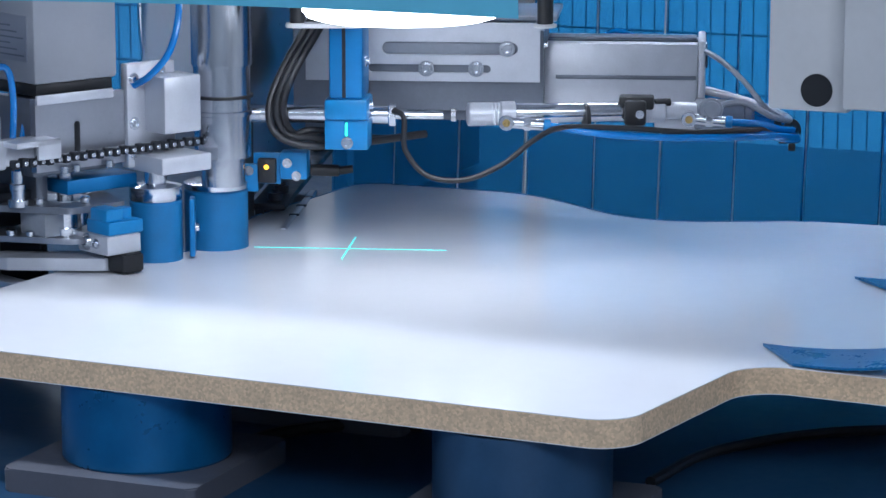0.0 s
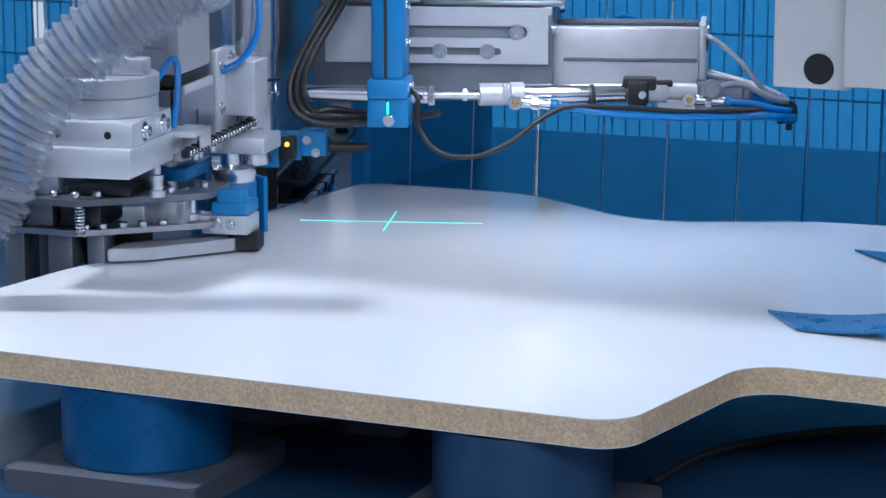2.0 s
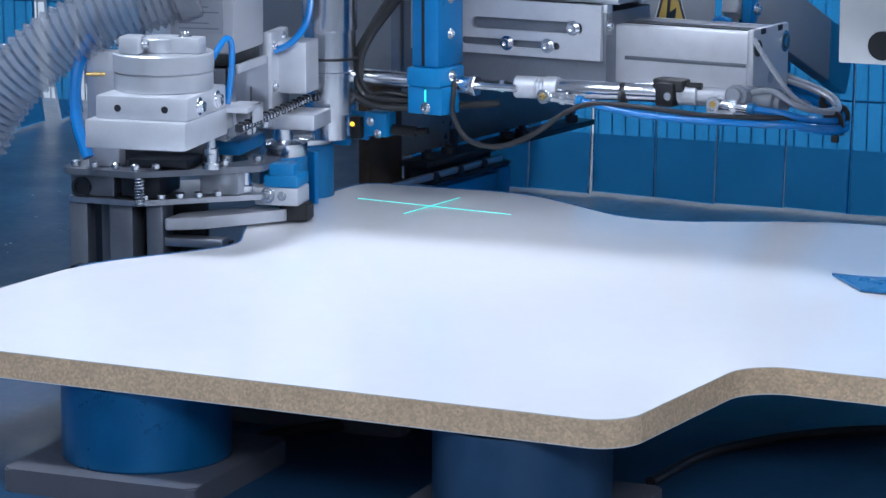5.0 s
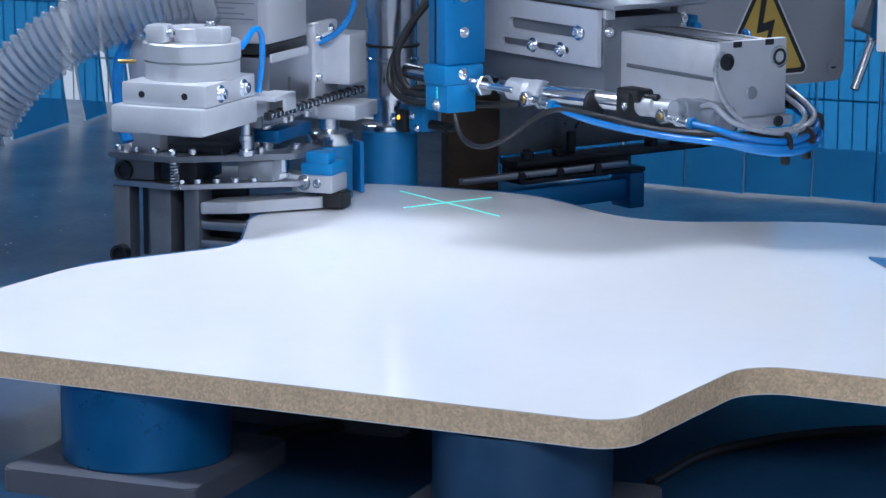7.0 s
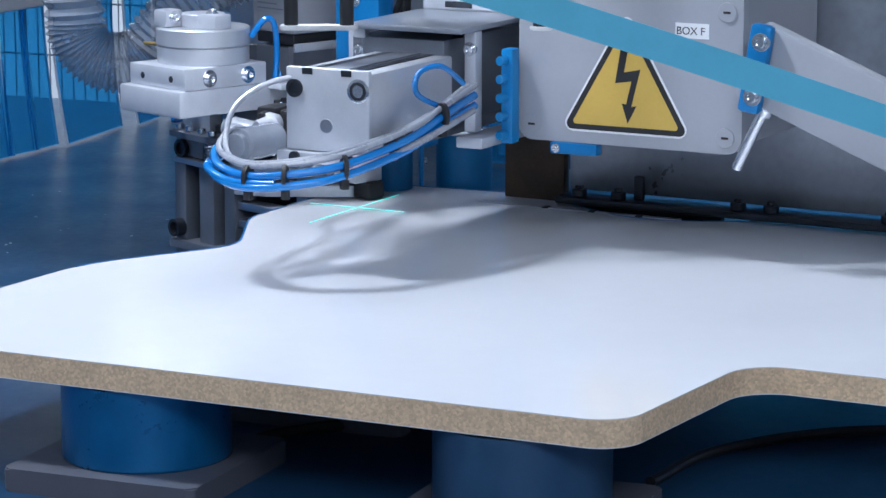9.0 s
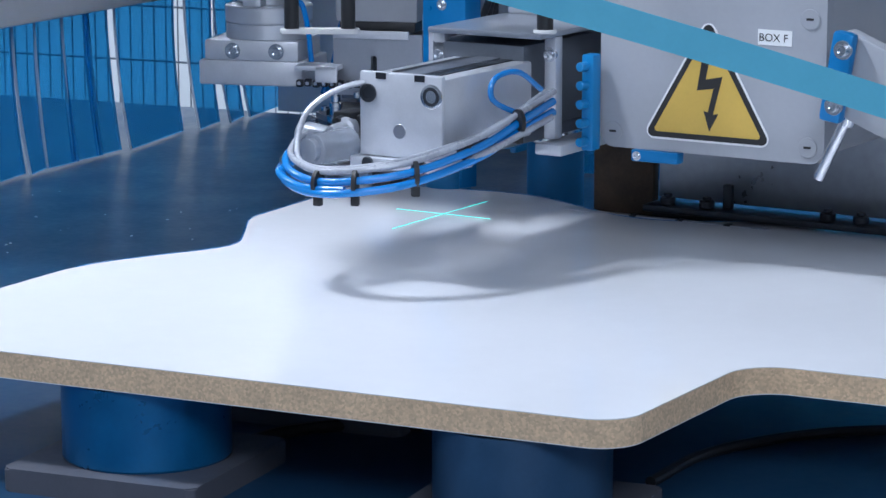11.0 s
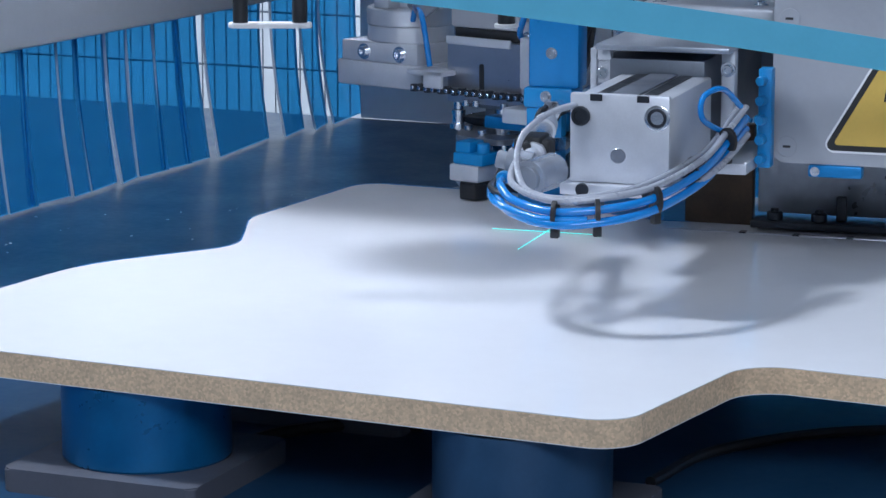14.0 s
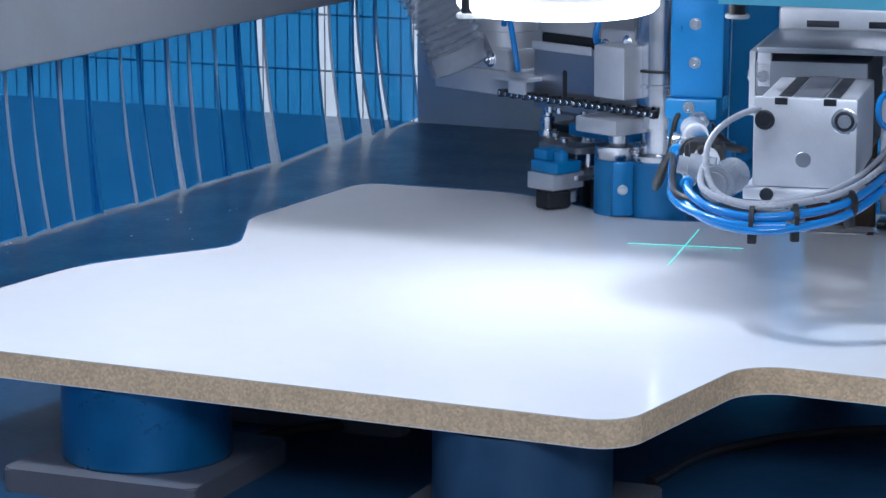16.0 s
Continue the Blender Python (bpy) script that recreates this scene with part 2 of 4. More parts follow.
# loose chips on the bed
chips = bmesh.new()
crng = random.Random(11)
for i in range(52):
    cx, cy = crng.uniform(-0.62, -0.05), crng.uniform(2.95, 4.1)
    if cy < 3.55 and cx > -0.47 + 0.62 * max(0.0, cy - 2.75):
        cx -= 0.32
    e = crng.uniform(0.0007, 0.0026)
    a = crng.uniform(0, 6.28)
    vs = [chips.verts.new((cx + e * r * math.cos(a + k * 1.57), cy + e * r * math.sin(a + k * 1.57), z)) for z, r in ((0.0003, 1.0), (0.0012, 0.7)) for k in range(4)]
    chips.faces.new(vs[3::-1])
    chips.faces.new(vs[4:])
    for k in range(4):
        chips.faces.new((vs[k], vs[(k + 1) % 4], vs[4 + (k + 1) % 4], vs[4 + k]))
tagged(new("cutting_chips", finish(chips, "cutting_chips", STRIPEDGE)), "small pale cutting chips scattered on the bed", "chips", kind="stuff")

# safety fence past the bed
fence = thing("safety_fence", "dark welded wire safety fence behind the machine bed", "fence")
fence.matrix_world = pose(0, 5.10, 0, 0, 0, -24.0)
for i in range(5):
    part("fence_post", box(-2.2 + i * 1.1, -2.16 + i * 1.1, -0.02, 0.02, -0.9, 1.3), WIRE, fence)
for i in range(172):
    part("wire", cyl((-2.2 + i * 0.0258, 0, -0.6), (-2.2 + i * 0.0258, 0, 1.25), 0.0014, 5), WIRE, fence)
for i in range(16):
    part("cross_wire", cyl((-2.2, 0.004, -0.38 + i * 0.104), (2.24, 0.004, -0.38 + i * 0.104), 0.0022, 6), WIRE, fence)

# ---- the board being banded ----
OUT = [(-0.555, 2.595, 0.02), (-0.378, 2.917, 0.22), (-0.221, 3.02, 0.07), (-0.221, 3.19, 0.10), (-0.098, 3.432, 0.035),
       (0.105, 3.348, 0.16), (0.225, 3.162, 0.13), (0.42, 3.166, 0.2), (0.80, 3.03, 0.1), (0.86, 2.17, 0.1),
       (0.273, 2.461, 0.045), (0.147, 2.248, 0.040), (-0.535, 2.573, 0.01)]
line = fillet(OUT, 14)
board = thing("tabletop_board", "white laminated chipboard tabletop with wavy edges, on suction pods", "tabletop")
part("core", prism(line, TOP - 0.0245, TOP - 0.0008), CHIP, board, "bare brown chipboard core with visible chips")
part("laminate", prism(line, TOP - 0.0008, TOP, 0.0003), LAMINATE, board, "glossy white laminate face")
part("backing", prism(line, TOP - 0.0252, TOP - 0.0245), LAMINATE, board)


def band(points, lo, hi, t):
    bm = bmesh.new()
    cols = []
    for i, p in enumerate(points):
        d = (points[min(i + 1, len(points) - 1)] - points[max(i - 1, 0)]).normalized()
        n = Vector((-d.y, d.x))
        cols.append([bm.verts.new((*(p + n * o), z)) for o, z in ((0.0002, lo), (t, lo), (t, hi), (0.0002, hi))])
    for a, b in zip(cols, cols[1:]):
        for k in range(4):
            bm.faces.new((a[k], a[(k + 1) % 4], b[(k + 1) % 4], b[k]))
    bm.faces.new(cols[0])
    bm.faces.new(cols[-1][::-1])
    return bm


back_edge = [p for p in line if p.y > 2.9 and p.x < 0.43]
part("edge_band", band(back_edge, TOP - 0.026, TOP + 0.0006, 0.0022), BAND, board, "blue plastic edge band glued on the far edge")

# ---- suction pods ----
def pod(material, label):
    p = thing("suction_pod", label, "suction pod", "suction pods under the board")
    part("base_plate", prism(fillet([(-0.098, -0.098, 0.009), (0.098, -0.098, 0.009), (0.098, 0.098, 0.009), (-0.098, 0.098, 0.009)], 5), 0.0, 0.022, 0.0015), PLATE, p, "dark grey square base plate")
    part("body", lathe((0, 0, 0.022), (0, 0, 0.0975), [(0, 0.077), (0.03, 0.0785), (0.9, 0.0785), (1.0, 0.0775)], 64), material, p)
    part("seal", lathe((0, 0, 0.0975), (0, 0, 0.0998), [(0, 0.074), (0.6, 0.075), (1, 0.073)], 48), BLACK, p, "black rubber seal")
    return p


first = pod(PODBLUE, "blue round suction pod on a dark grey plate")
first.matrix_world = pose(-0.274, 2.538, 0, 0, 0, -22.5)
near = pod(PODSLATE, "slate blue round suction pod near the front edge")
near.matrix_world = pose(0.069, 2.370, 0, 0, 0, -22.5)
# same pod with the darkest body colour, set deep under the board
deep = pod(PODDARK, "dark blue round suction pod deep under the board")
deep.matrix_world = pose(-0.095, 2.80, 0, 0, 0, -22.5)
# dark curved edge of a round bed feature, built as a thin black tube
hose = tagged(new("dark_bed_tube", finish(tube([(0.19, 2.50, 0.004), (0.25, 2.60, 0.004), (0.34, 2.665, 0.004), (0.44, 2.69, 0.004), (0.60, 2.68, 0.004)], 0.0055), "dark_bed_tube", CABLE)), "dark round edge on the bed, built as a black tube", "hose")
hose2 = tagged(new("dark_bed_tube", finish(tube([(-0.20, 2.62, 0.006), (-0.16, 2.67, 0.006), (-0.10, 2.70, 0.006), (-0.02, 2.70, 0.006)], 0.006), "dark_bed_tube", CABLE)), "black vacuum hose lying between the pods", "hose")


# ---- the hood with strip curtains, carried along by the gantry ----
hood = thing("machine_hood", "grey moving machine hood with blue strip curtains", "machine hood")
rng = random.Random(4)


def strip(length, width, bend, twist):
    """One hanging strip along x, from z = length down to 0, its foot pushed out by bend."""
    bm = bmesh.new()
    rows = []
    for i in range(9):
        s = i / 8
        y = bend * (1 - s) ** 2 + twist * math.sin(3 * s)
        w = width / 2
        rows.append([bm.verts.new((x, y + o + twist * 2 * (x / w) * (1 - s), length * s)) for x, o in ((-w, 0), (w, 0), (w, 0.005), (-w, 0.005))])
    for a, b in zip(rows, rows[1:]):
        for k in range(4):
            f = bm.faces.new((a[k], a[(k + 1) % 4], b[(k + 1) % 4], b[k]))
            # narrow side faces get the pale tone, a painted glint along the edges
            f.material_index = 1 if k in (1, 3) else 0
    f = bm.faces.new(rows[0])
    f.material_index = 1
    bm.faces.new(rows[-1][::-1])
    return bm


def curtain(holder, start, way, n, width, length, gaps=(), label="", narrow=0.72, lean=5.0):
    start, way = Vector(start), Vector(way)
    turn = math.degrees(math.atan2(way.y, way.x))
    for i in range(n):
        w = width * (narrow if i in gaps else 1.16 - 0.03 * rng.random())
        bm = moved(strip(length, w, rng.uniform(-0.029, -0.016), rng.uniform(-0.004, 0.004)), pose(0, 0, 0, 0, 0, lean))
        c = start + way * (width * (i + 0.5) - (0.4 * width * (1 - narrow) if i in gaps else 0))
        ob = part("curtain_strip", bm, [STRIP, STRIPEDGE], holder, label if i == 0 else "")
        ob.matrix_local = pose(*c, 0, 0, turn)


side = thing("side_hood", "grey sheet side hood with hanging blue plastic strips", "machine hood")
EDGES = (0.135, 0.197, 0.197, 0.263, 0.263, 0.331, 0.331, 0.420, 0.420, 0.472, 0.472, 0.551, 0.551, 0.611, 0.611, 0.684, 0.684, 0.753, 0.753, 0.814, 0.828, 1.030, 1.062, 1.150, 1.150, 1.223, 1.223, 1.372)
for i, (y0, y1) in enumerate([(-1.335 + 0.098 * k, -1.237 + 0.098 * k) for k in range(15)] + list(zip(EDGES[::2], EDGES[1::2]))):
    bm = strip(0.27, y1 - y0 + 0.006, rng.uniform(-0.024, -0.016), rng.uniform(-0.004, 0.004))
    ob = part("curtain_strip", bm, [STRIP, STRIPEDGE], side, "translucent blue plastic curtain strip" if i == 0 else "")
    ob.matrix_local = pose(-0.967 + 0.004 * (i % 2), (y0 + y1) / 2, 0.004, 0, 0, 90 + rng.uniform(1.0, 4.0))
curtain(hood, (-0.30, 0.84, 0.004), (1, 0, 0), 19, 0.098, 0.60, tuple(range(19)), "translucent blue plastic curtain strip", 1.03, -3.0)
part("side_beam", box(-0.99, -0.92, -1.5, 1.45, 0.235, 0.62, 0.006), HOODG, side, "grey folded sheet beam above the curtain")
part("back_panel", box(-0.94, -0.30, 1.325, 1.34, 0.001, 0.62, 0.002), HOODG, side)
part("inner_panel", box(-0.315, -0.302, 0.90, 1.323, 0.004, 0.62, 0.002), HOODG, hood)
part("back_beam", box(-0.32, 1.60, 0.825, 0.875, 0.56, 0.66, 0.004), HOODG, hood)
# hood top out of view, its front edge set to shade the head and board
part("unseen_roof", box(-0.99, 1.60, -0.34, 1.30, 0.62, 0.64, 0.004), HOODG, hood)
post = part("corner_post", box(0.697, 0.770, -0.236, -0.17, 0.352, 0.62, 0.002), WHITEP, hood, "white painted sheet post with a round hole")
# black disc on the uncut post, its colour standing for the hole's dark inside
part("hole", join(cyl((0.742, -0.2375, 0.371), (0.742, -0.2300, 0.371), 0.0145, 28, 0.0002)), BLACK, post, "round opening drawn as a black disc")
part("front_panel", box(0.773, 1.2, -0.262, -0.19, 0.359, 0.62, 0.003), WHITEP, hood)
for x, yy, w, ln in ((0.745, -0.258, 0.13, 0.10), (0.728, 0.095, 0.09, 0.07)):
    bm = bmesh.new()
    rows = []
    for i in range(13):
        s = i / 12
        rows.append([bm.verts.new((x - 0.012 + s * 0.20 - (0.050 * (1 - s) if o else 0), yy + o - 0.02 * s, TOP + 0.0012 + dz + 0.055 * s ** 2.4)) for o, dz in ((0, 0), (w * 0.5, 0), (w * 0.5, 0.0025), (0, 0.0025))])
    for a, b in zip(rows, rows[1:]):
        for k in range(4):
            bm.faces.new((a[k], a[(k + 1) % 4], b[(k + 1) % 4], b[k]))
    bm.faces.new(rows[0])
    bm.faces.new(rows[-1][::-1])
    part("trailing_strip", bm, BAND, hood, "blue strip end bent over the board")


press = thing("pressure_roller_unit", "blue rubber pressure roller with a steel cap, at the board edge", "roller")
pillar = thing("pressing_column", "polished steel column of the pressing unit", "machine column")
roller = part("pressure_roller", lathe((0, 0, 0.095), (0, 0, 0.189), [(0, 0.0325), (0.02, 0.0345), (0.98, 0.0345), (1, 0.0325)], 40), RUBBER, press, "blue rubber pressure roller")
part("roller_cap", lathe((0, 0, 0.189), (0, 0, 0.197), [(0, 0.0335), (0.2, 0.0345), (0.8, 0.0345), (1, 0.031)], 32), STEEL, roller)
part("column", lathe((0, 0, 0.197), (0, 0, 0.52), [(0, 0.0235), (0.09, 0.0235), (0.095, 0.0305), (0.235, 0.0305), (0.238, 0.0325), (0.25, 0.0325), (0.253, 0.0305), (0.40, 0.0305), (0.402, 0.0325), (1, 0.0325)], 44), STEEL, pillar)
part("clamp_band", lathe((0, 0, 0.292), (0, 0, 0.295), [(0, 0.0335), (1, 0.0335)], 44), BLACK, pillar, "thin black clamp band")
# two added fill bars, unseen, that brighten the panel and the board's far part
for x in (-0.55, 0.45):
    bar = part("added_fill_bar", box(x - 0.32, x + 0.32, 0.40, 0.44, 0.600, 0.6195, 0.004), WHITEP, hood, "added light bar, out of view, brightening under the hood")
    part("fill_bar_face", box(x - 0.31, x + 0.31, 0.404, 0.436, 0.5965, 0.5995, 0.001), BARS, bar)

# round lamp with stop rods, swinging in front of the arm
lamp = thing("disc_lamp", "flat round glowing lamp hanging over the board", "lamp")
part("housing", lathe((0, 0, 0.022), (0, 0, 0), [(0, 0.080), (0.3, 0.096), (1, 0.098), (1, 0.092), (0.9, 0.091)], 44), WHITEP, lamp, "flat white lamp housing")
part("lamp_disc", lathe((0, 0, 0.004), (0, 0, -0.014), [(0, 0.100), (0.55, 0.099), (0.85, 0.094), (1, 0.085)], 44), LAMP, lamp, "glowing white disc")
part("stem", cyl((0, 0, 0.03), (0, 0, 0.22), 0.012), DARKST, lamp)

stops = thing("stop_rod_frame", "black rubber stop rods with white feet", "stop rods")
foot = part("rod_foot", prism(fillet([(-0.272, -0.010, 0.008), (-0.190, -0.010, 0.008), (-0.190, 0.010, 0.008), (-0.272, 0.010, 0.008)], 4), -0.004, 0.001, 0.001), WHITEP, stops, "white foot bar")
for x in (-0.260, -0.202):
    part("rod", lathe((x, 0, 0.001), (x, 0, 0.22), [(0, 0.0075), (0.16, 0.0075), (0.165, 0.006), (1, 0.006)], 20), BLACK, foot, "black rubber stop rod")
rod = part("rod", lathe((0, 0, 0.0), (0, 0, 0.22), [(0, 0.0085), (1, 0.0085)], 20), BLACK, stops, "black rubber stop rod")
part("rod_foot", cyl((0, 0, -0.004), (0, 0, 0.0), 0.012), WHITEP, rod)
part("cross_bar", box(-0.28, 0.02, -0.012, 0.012, 0.22, 0.235), DARKST, stops)

# the light blue band being fed, drawn taut across the front
tape = thing("feed_tape", "light blue plastic band fed to the machine", "band")
bm = bmesh.new()
rows = []
for i in range(41):
    x = -0.32 + i * 0.022
    rows.append([bm.verts.new((x, dy, -0.05 * (x + 0.32) ** 2 + dz)) for dy, dz in ((-0.0007, -0.0150), (0.0007, -0.0150), (0.0007, 0.0150), (-0.0007, 0.0150))])
for a, b in zip(rows, rows[1:]):
    for k in range(4):
        bm.faces.new((a[k], a[(k + 1) % 4], b[(k + 1) % 4], b[k]))
bm.faces.new(rows[0])
bm.faces.new(rows[-1][::-1])
part("band", bm, TAPE, tape)

# ribbed suction hose, swaying with the unit
hose_thing = thing("suction_hose", "clear grey ribbed plastic suction hose", "hose")
line = [(-0.140, 0, -0.042), (-0.098, 0, -0.020), (-0.05, 0, -0.0055), (0.0, 0, 0.0), (0.05, 0, -0.0035), (0.10, 0, -0.013), (0.145, 0, -0.026)]
part("hose_body", tube(line, 0.035, 22, 10, lambda i: 1.0 + 0.085 * (1 if i % 2 else -1)), HOSE, hose_thing)
loop, turn = [line[0]], math.radians(210)
for i in range(8):
    turn -= math.radians(17.5)
    loop.append((loop[-1][0] + 0.0155 * math.cos(turn), 0, loop[-1][2] + 0.0155 * math.sin(turn)))
for i in range(5):
    loop.append((loop[-1][0] + 0.05 * math.cos(turn), 0, loop[-1][2] + 0.05 * math.sin(turn)))
part("hose_loop", tube(loop, 0.035, 22, 6, lambda i: 1.0 + 0.085 * (1 if i % 2 else -1)), HOSE, hose_thing)
part("hose_collar", lathe((0.142, 0, -0.0255), (0.168, 0, -0.033), [(0, 0.036), (0.1, 0.039), (0.9, 0.039), (1, 0.036)], 28), HOSE, hose_thing, "smooth clear hose end")


# ---- the feeding arm that swings round the pressing column; its origin is under the laser ----
arm = thing("feeding_arm", "grey machine arm with cylinder, blue laser unit and control box", "machine arm")

# slotted bracket and guide rail profile
plate = part("slotted_plate", slotted(-0.085, 0.174, 0.2955, 0.3605, 0.0905, 0.006, ((0.000, 0.150, 0.332, 0.007, 0), (-0.016, 0.120, 0.3095, 0.0045, 0))), ALUW, arm, "light aluminium plate with two slots")
for x, z in ((0.138, 0.332), (0.049, 0.3095), (0.104, 0.3095)):
    part("screw", screw((x, 0.0905, z), (0, -1, 0), 0.0058, 0.006), STEEL, plate)
part("mount_block", box(-0.10, 0.178, 0.0975, 0.21, 0.262, 0.352, 0.002), ALUD, arm)
rail = part("rail_profile", box(0.17, 0.347, 0.122, 0.216, 0.257, 0.336, 0.003), ALUW, arm, "extruded aluminium linear axis")
# grooves are dark strips laid on the faces, their shade put into the colour
part("side_groove", box(0.19, 0.345, 0.1205, 0.123, 0.296, 0.3005, 0.0005), ALUD, rail)
for y in (0.140, 0.186):
    part("top_groove", box(0.18, 0.3465, y, y + 0.012, 0.3362, 0.3372, 0), DARKST, rail)
part("cover_band", box(0.18, 0.345, 0.155, 0.183, 0.3365, 0.3385, 0.0006), ALUD, rail, "dark cover band along the axis")
end = part("end_plate", box(0.347, 0.355, 0.120, 0.218, 0.254, 0.340, 0.003), ALUW, rail, "light grey end plate")
for y, z in ((0.131, 0.318), (0.206, 0.319)):
    part("bolt", join(lathe((0.355, y, z), (0.3575, y, z), [(0, 0.0095), (0.8, 0.0095), (1, 0.0085), (1, 0.0065), (0.1, 0.0062)], 24)), DARKST, end, "recessed dark bolt")
part("bolt_ring", lathe((0.355, 0.206, 0.319), (0.3566, 0.206, 0.319), [(0, 0.0125), (0.7, 0.0125), (1, 0.0115), (1, 0.0098)], 28), STEEL, end)
# notches likewise: dark patches in place of shaded cuts
for y in (0.146, 0.192):
    part("end_notch", box(0.3548, 0.3556, y - 0.006, y + 0.006, 0.333, 0.3395, 0), DARKST, end)
part("plug", cyl((0.3545, 0.168, 0.281), (0.3557, 0.168, 0.281), 0.0075), ALU, end)
foot = part("foot_plate", box(0.30, 0.362, 0.112, 0.222, 0.242, 0.2535, 0.002), ALUW, arm)
for y in (0.135, 0.200):
    part("bolt", cyl((0.362, y, 0.248), (0.3655, y, 0.248), 0.0065), DARKST, foot)
part("under_rail", box(-0.06, 0.30, 0.128, 0.206, 0.247, 0.262, 0.002), ALUD, arm)
# cantilevered cover plate above the axis
part("cover_plate", box(0.03, 0.192, 0.100, 0.238, 0.3615, 0.3675, 0.0015), SHEET, arm, "flat steel cover plate")
part("cover_bracket", box(0.140, 0.156, 0.222, 0.236, 0.252, 0.361, 0.002), ALUW, arm)
part("cover_bracket", box(0.168, 0.178, 0.099, 0.113, 0.325, 0.361, 0.001), ALUW, arm)
part("screw", screw((0.156, 0.229, 0.342), (1, 0, 0), 0.005, 0.005), STEEL, arm)
part("screw", screw((0.178, 0.1045, 0.336), (1, 0, 0), 0.004, 0.004), STEEL, arm)

# carriage housing behind the cover plate
carriage = part("carriage_housing", box(-0.075, 0.026, 0.100, 0.250, 0.364, 0.392, 0.005, 3), ALUW, arm, "light metal carriage housing")
# recesses are not cut: dark strips on the face stand for their shade
for y in (0.130, 0.195):
    part("recess", box(0.0255, 0.0268, y, y + 0.034, 0.370, 0.377, 0.0005), DARKST, carriage)
for x, y in ((-0.05, 0.12), (0.005, 0.12), (-0.05, 0.23), (0.005, 0.23)):
    part("screw", screw((x, y, 0.392), (0, 0, 1), 0.005, 0.004), STEEL, carriage)

# air cylinder
def at_axis(x):
    return Vector((x, 0.020 + max(0.0, x - 0.09) * 0.225, 0.2690))


cyld = part("air_cylinder", lathe(at_axis(0.150), at_axis(0.275), [(0, 0.0100), (0.01, 0.0108), (0.985, 0.0108), (1, 0.0100)], 32), STEEL, arm, "bright steel air cylinder")
part("front_cap", lathe(at_axis(0.100), at_axis(0.150), [(0, 0.0115), (0.03, 0.0128), (0.5, 0.0128), (0.52, 0.0119), (0.56, 0.0128), (0.6, 0.0119), (0.64, 0.0128), (0.68, 0.0119), (0.72, 0.0135), (1, 0.0135)], 28), ALUW, cyld)
part("rear_cap", lathe(at_axis(0.275), at_axis(0.345), [(0, 0.0128), (0.5, 0.0128), (0.53, 0.0095), (0.8, 0.0095), (1, 0.0085)], 28), ALUW, cyld)
part("rod_nut", lathe(at_axis(0.083), at_axis(0.088), [(0, 0.008), (1, 0.008)], 6), STEEL, cyld)
sensor = part("reed_switch", join(box(0.262, 0.300, 0.050, 0.074, 0.272, 0.2865, 0.003), cyl((0.30, 0.062, 0.279), (0.318, 0.066, 0.279), 0.0042), box(0.268, 0.292, 0.044, 0.082, 0.255, 0.283, 0.004)), BLACK, cyld, "black sensor clamp")
part("screw", screw((0.285, 0.044, 0.268), (0, -1, 0), 0.003, 0.002), STEEL, sensor)
for x, y in ((0.143, 0.033), (0.338, 0.076)):
    e = part("elbow", join(cyl((x, y, 0.262), (x, y - 0.024, 0.262), 0.0085, 12), cyl((x - 0.002, y - 0.014, 0.262), (x + 0.040, y - 0.014, 0.259), 0.0062, 14), cyl((x + 0.018, y - 0.014, 0.2605), (x + 0.026, y - 0.014, 0.260), 0.0078, 6)), STEEL, cyld, "nickel-plated elbow fitting")
    part("cap", cyl((x, y - 0.0235, 0.262), (x, y - 0.0255, 0.262), 0.0042, 14), BRASS, e)
    part("collar", cyl((x + 0.040, y - 0.014, 0.259), (x + 0.047, y - 0.014, 0.2585), 0.0066, 16), BLUEP, e)

# blue laser unit
laser = part("laser_unit", box(-0.0185, 0.0185, -0.016, 0.042, 0.290, 0.47, 0.004), BLUE, arm, "blue laser unit with two screws")
# groove shown by a dark strip on the face, no cut; shade as colour
part("groove", box(-0.004, 0.000, -0.0165, -0.0155, 0.292, 0.47, 0.0002), DARKST, laser)
lower = part("laser_head", join(box(-0.023, 0.023, -0.020, 0.036, 0.268, 0.2905, 0.003), box(-0.023, -0.0012, -0.016, 0.024, 0.236, 0.268, 0.001), box(0.0012, 0.023, -0.016, 0.024, 0.236, 0.268, 0.001), box(-0.022, 0.022, 0.004, 0.023, 0.236, 0.268, 0.001)), BLUEP, laser)
part("laser_slit", box(-0.0010, 0.0010, -0.0145, -0.006, 0.251, 0.264, 0.0002), GREENS, laser, "green laser glow in the slit")
for p, w in (((0.001, -0.016, 0.2435), (0, -1, 0)), ((0.023, 0.006, 0.281), (1, 0, 0)), ((0.0185, 0.011, 0.3285), (1, 0, 0)), ((0.0185, 0.011, 0.370), (1, 0, 0))):
    part("screw", screw(p, w, 0.0042, 0.004), STEEL, laser)
part("laser_line", box(-0.103, 0.106, -0.00035, 0.00035, TOP + 0.0004, TOP + 0.0009, 0), GREENL, laser, "thin green laser cross on the white board")
part("laser_line", box(-0.0007, 0.0007, -0.062, 0.064, TOP + 0.0011, TOP + 0.0015, 0), GREENL, laser)

part("piston_rod", cyl(at_axis(0.040), at_axis(0.101), 0.0042, 20), STEEL, laser)
part("rod_nut", lathe(at_axis(0.042), at_axis(0.050), [(0, 0.0118), (0.15, 0.0128), (0.85, 0.0128), (1, 0.0118)], 6), STEEL, laser)
part("guide_rod", cyl(at_axis(-0.115), at_axis(0.044), 0.0098, 28), STEEL, laser, "polished guide rod")
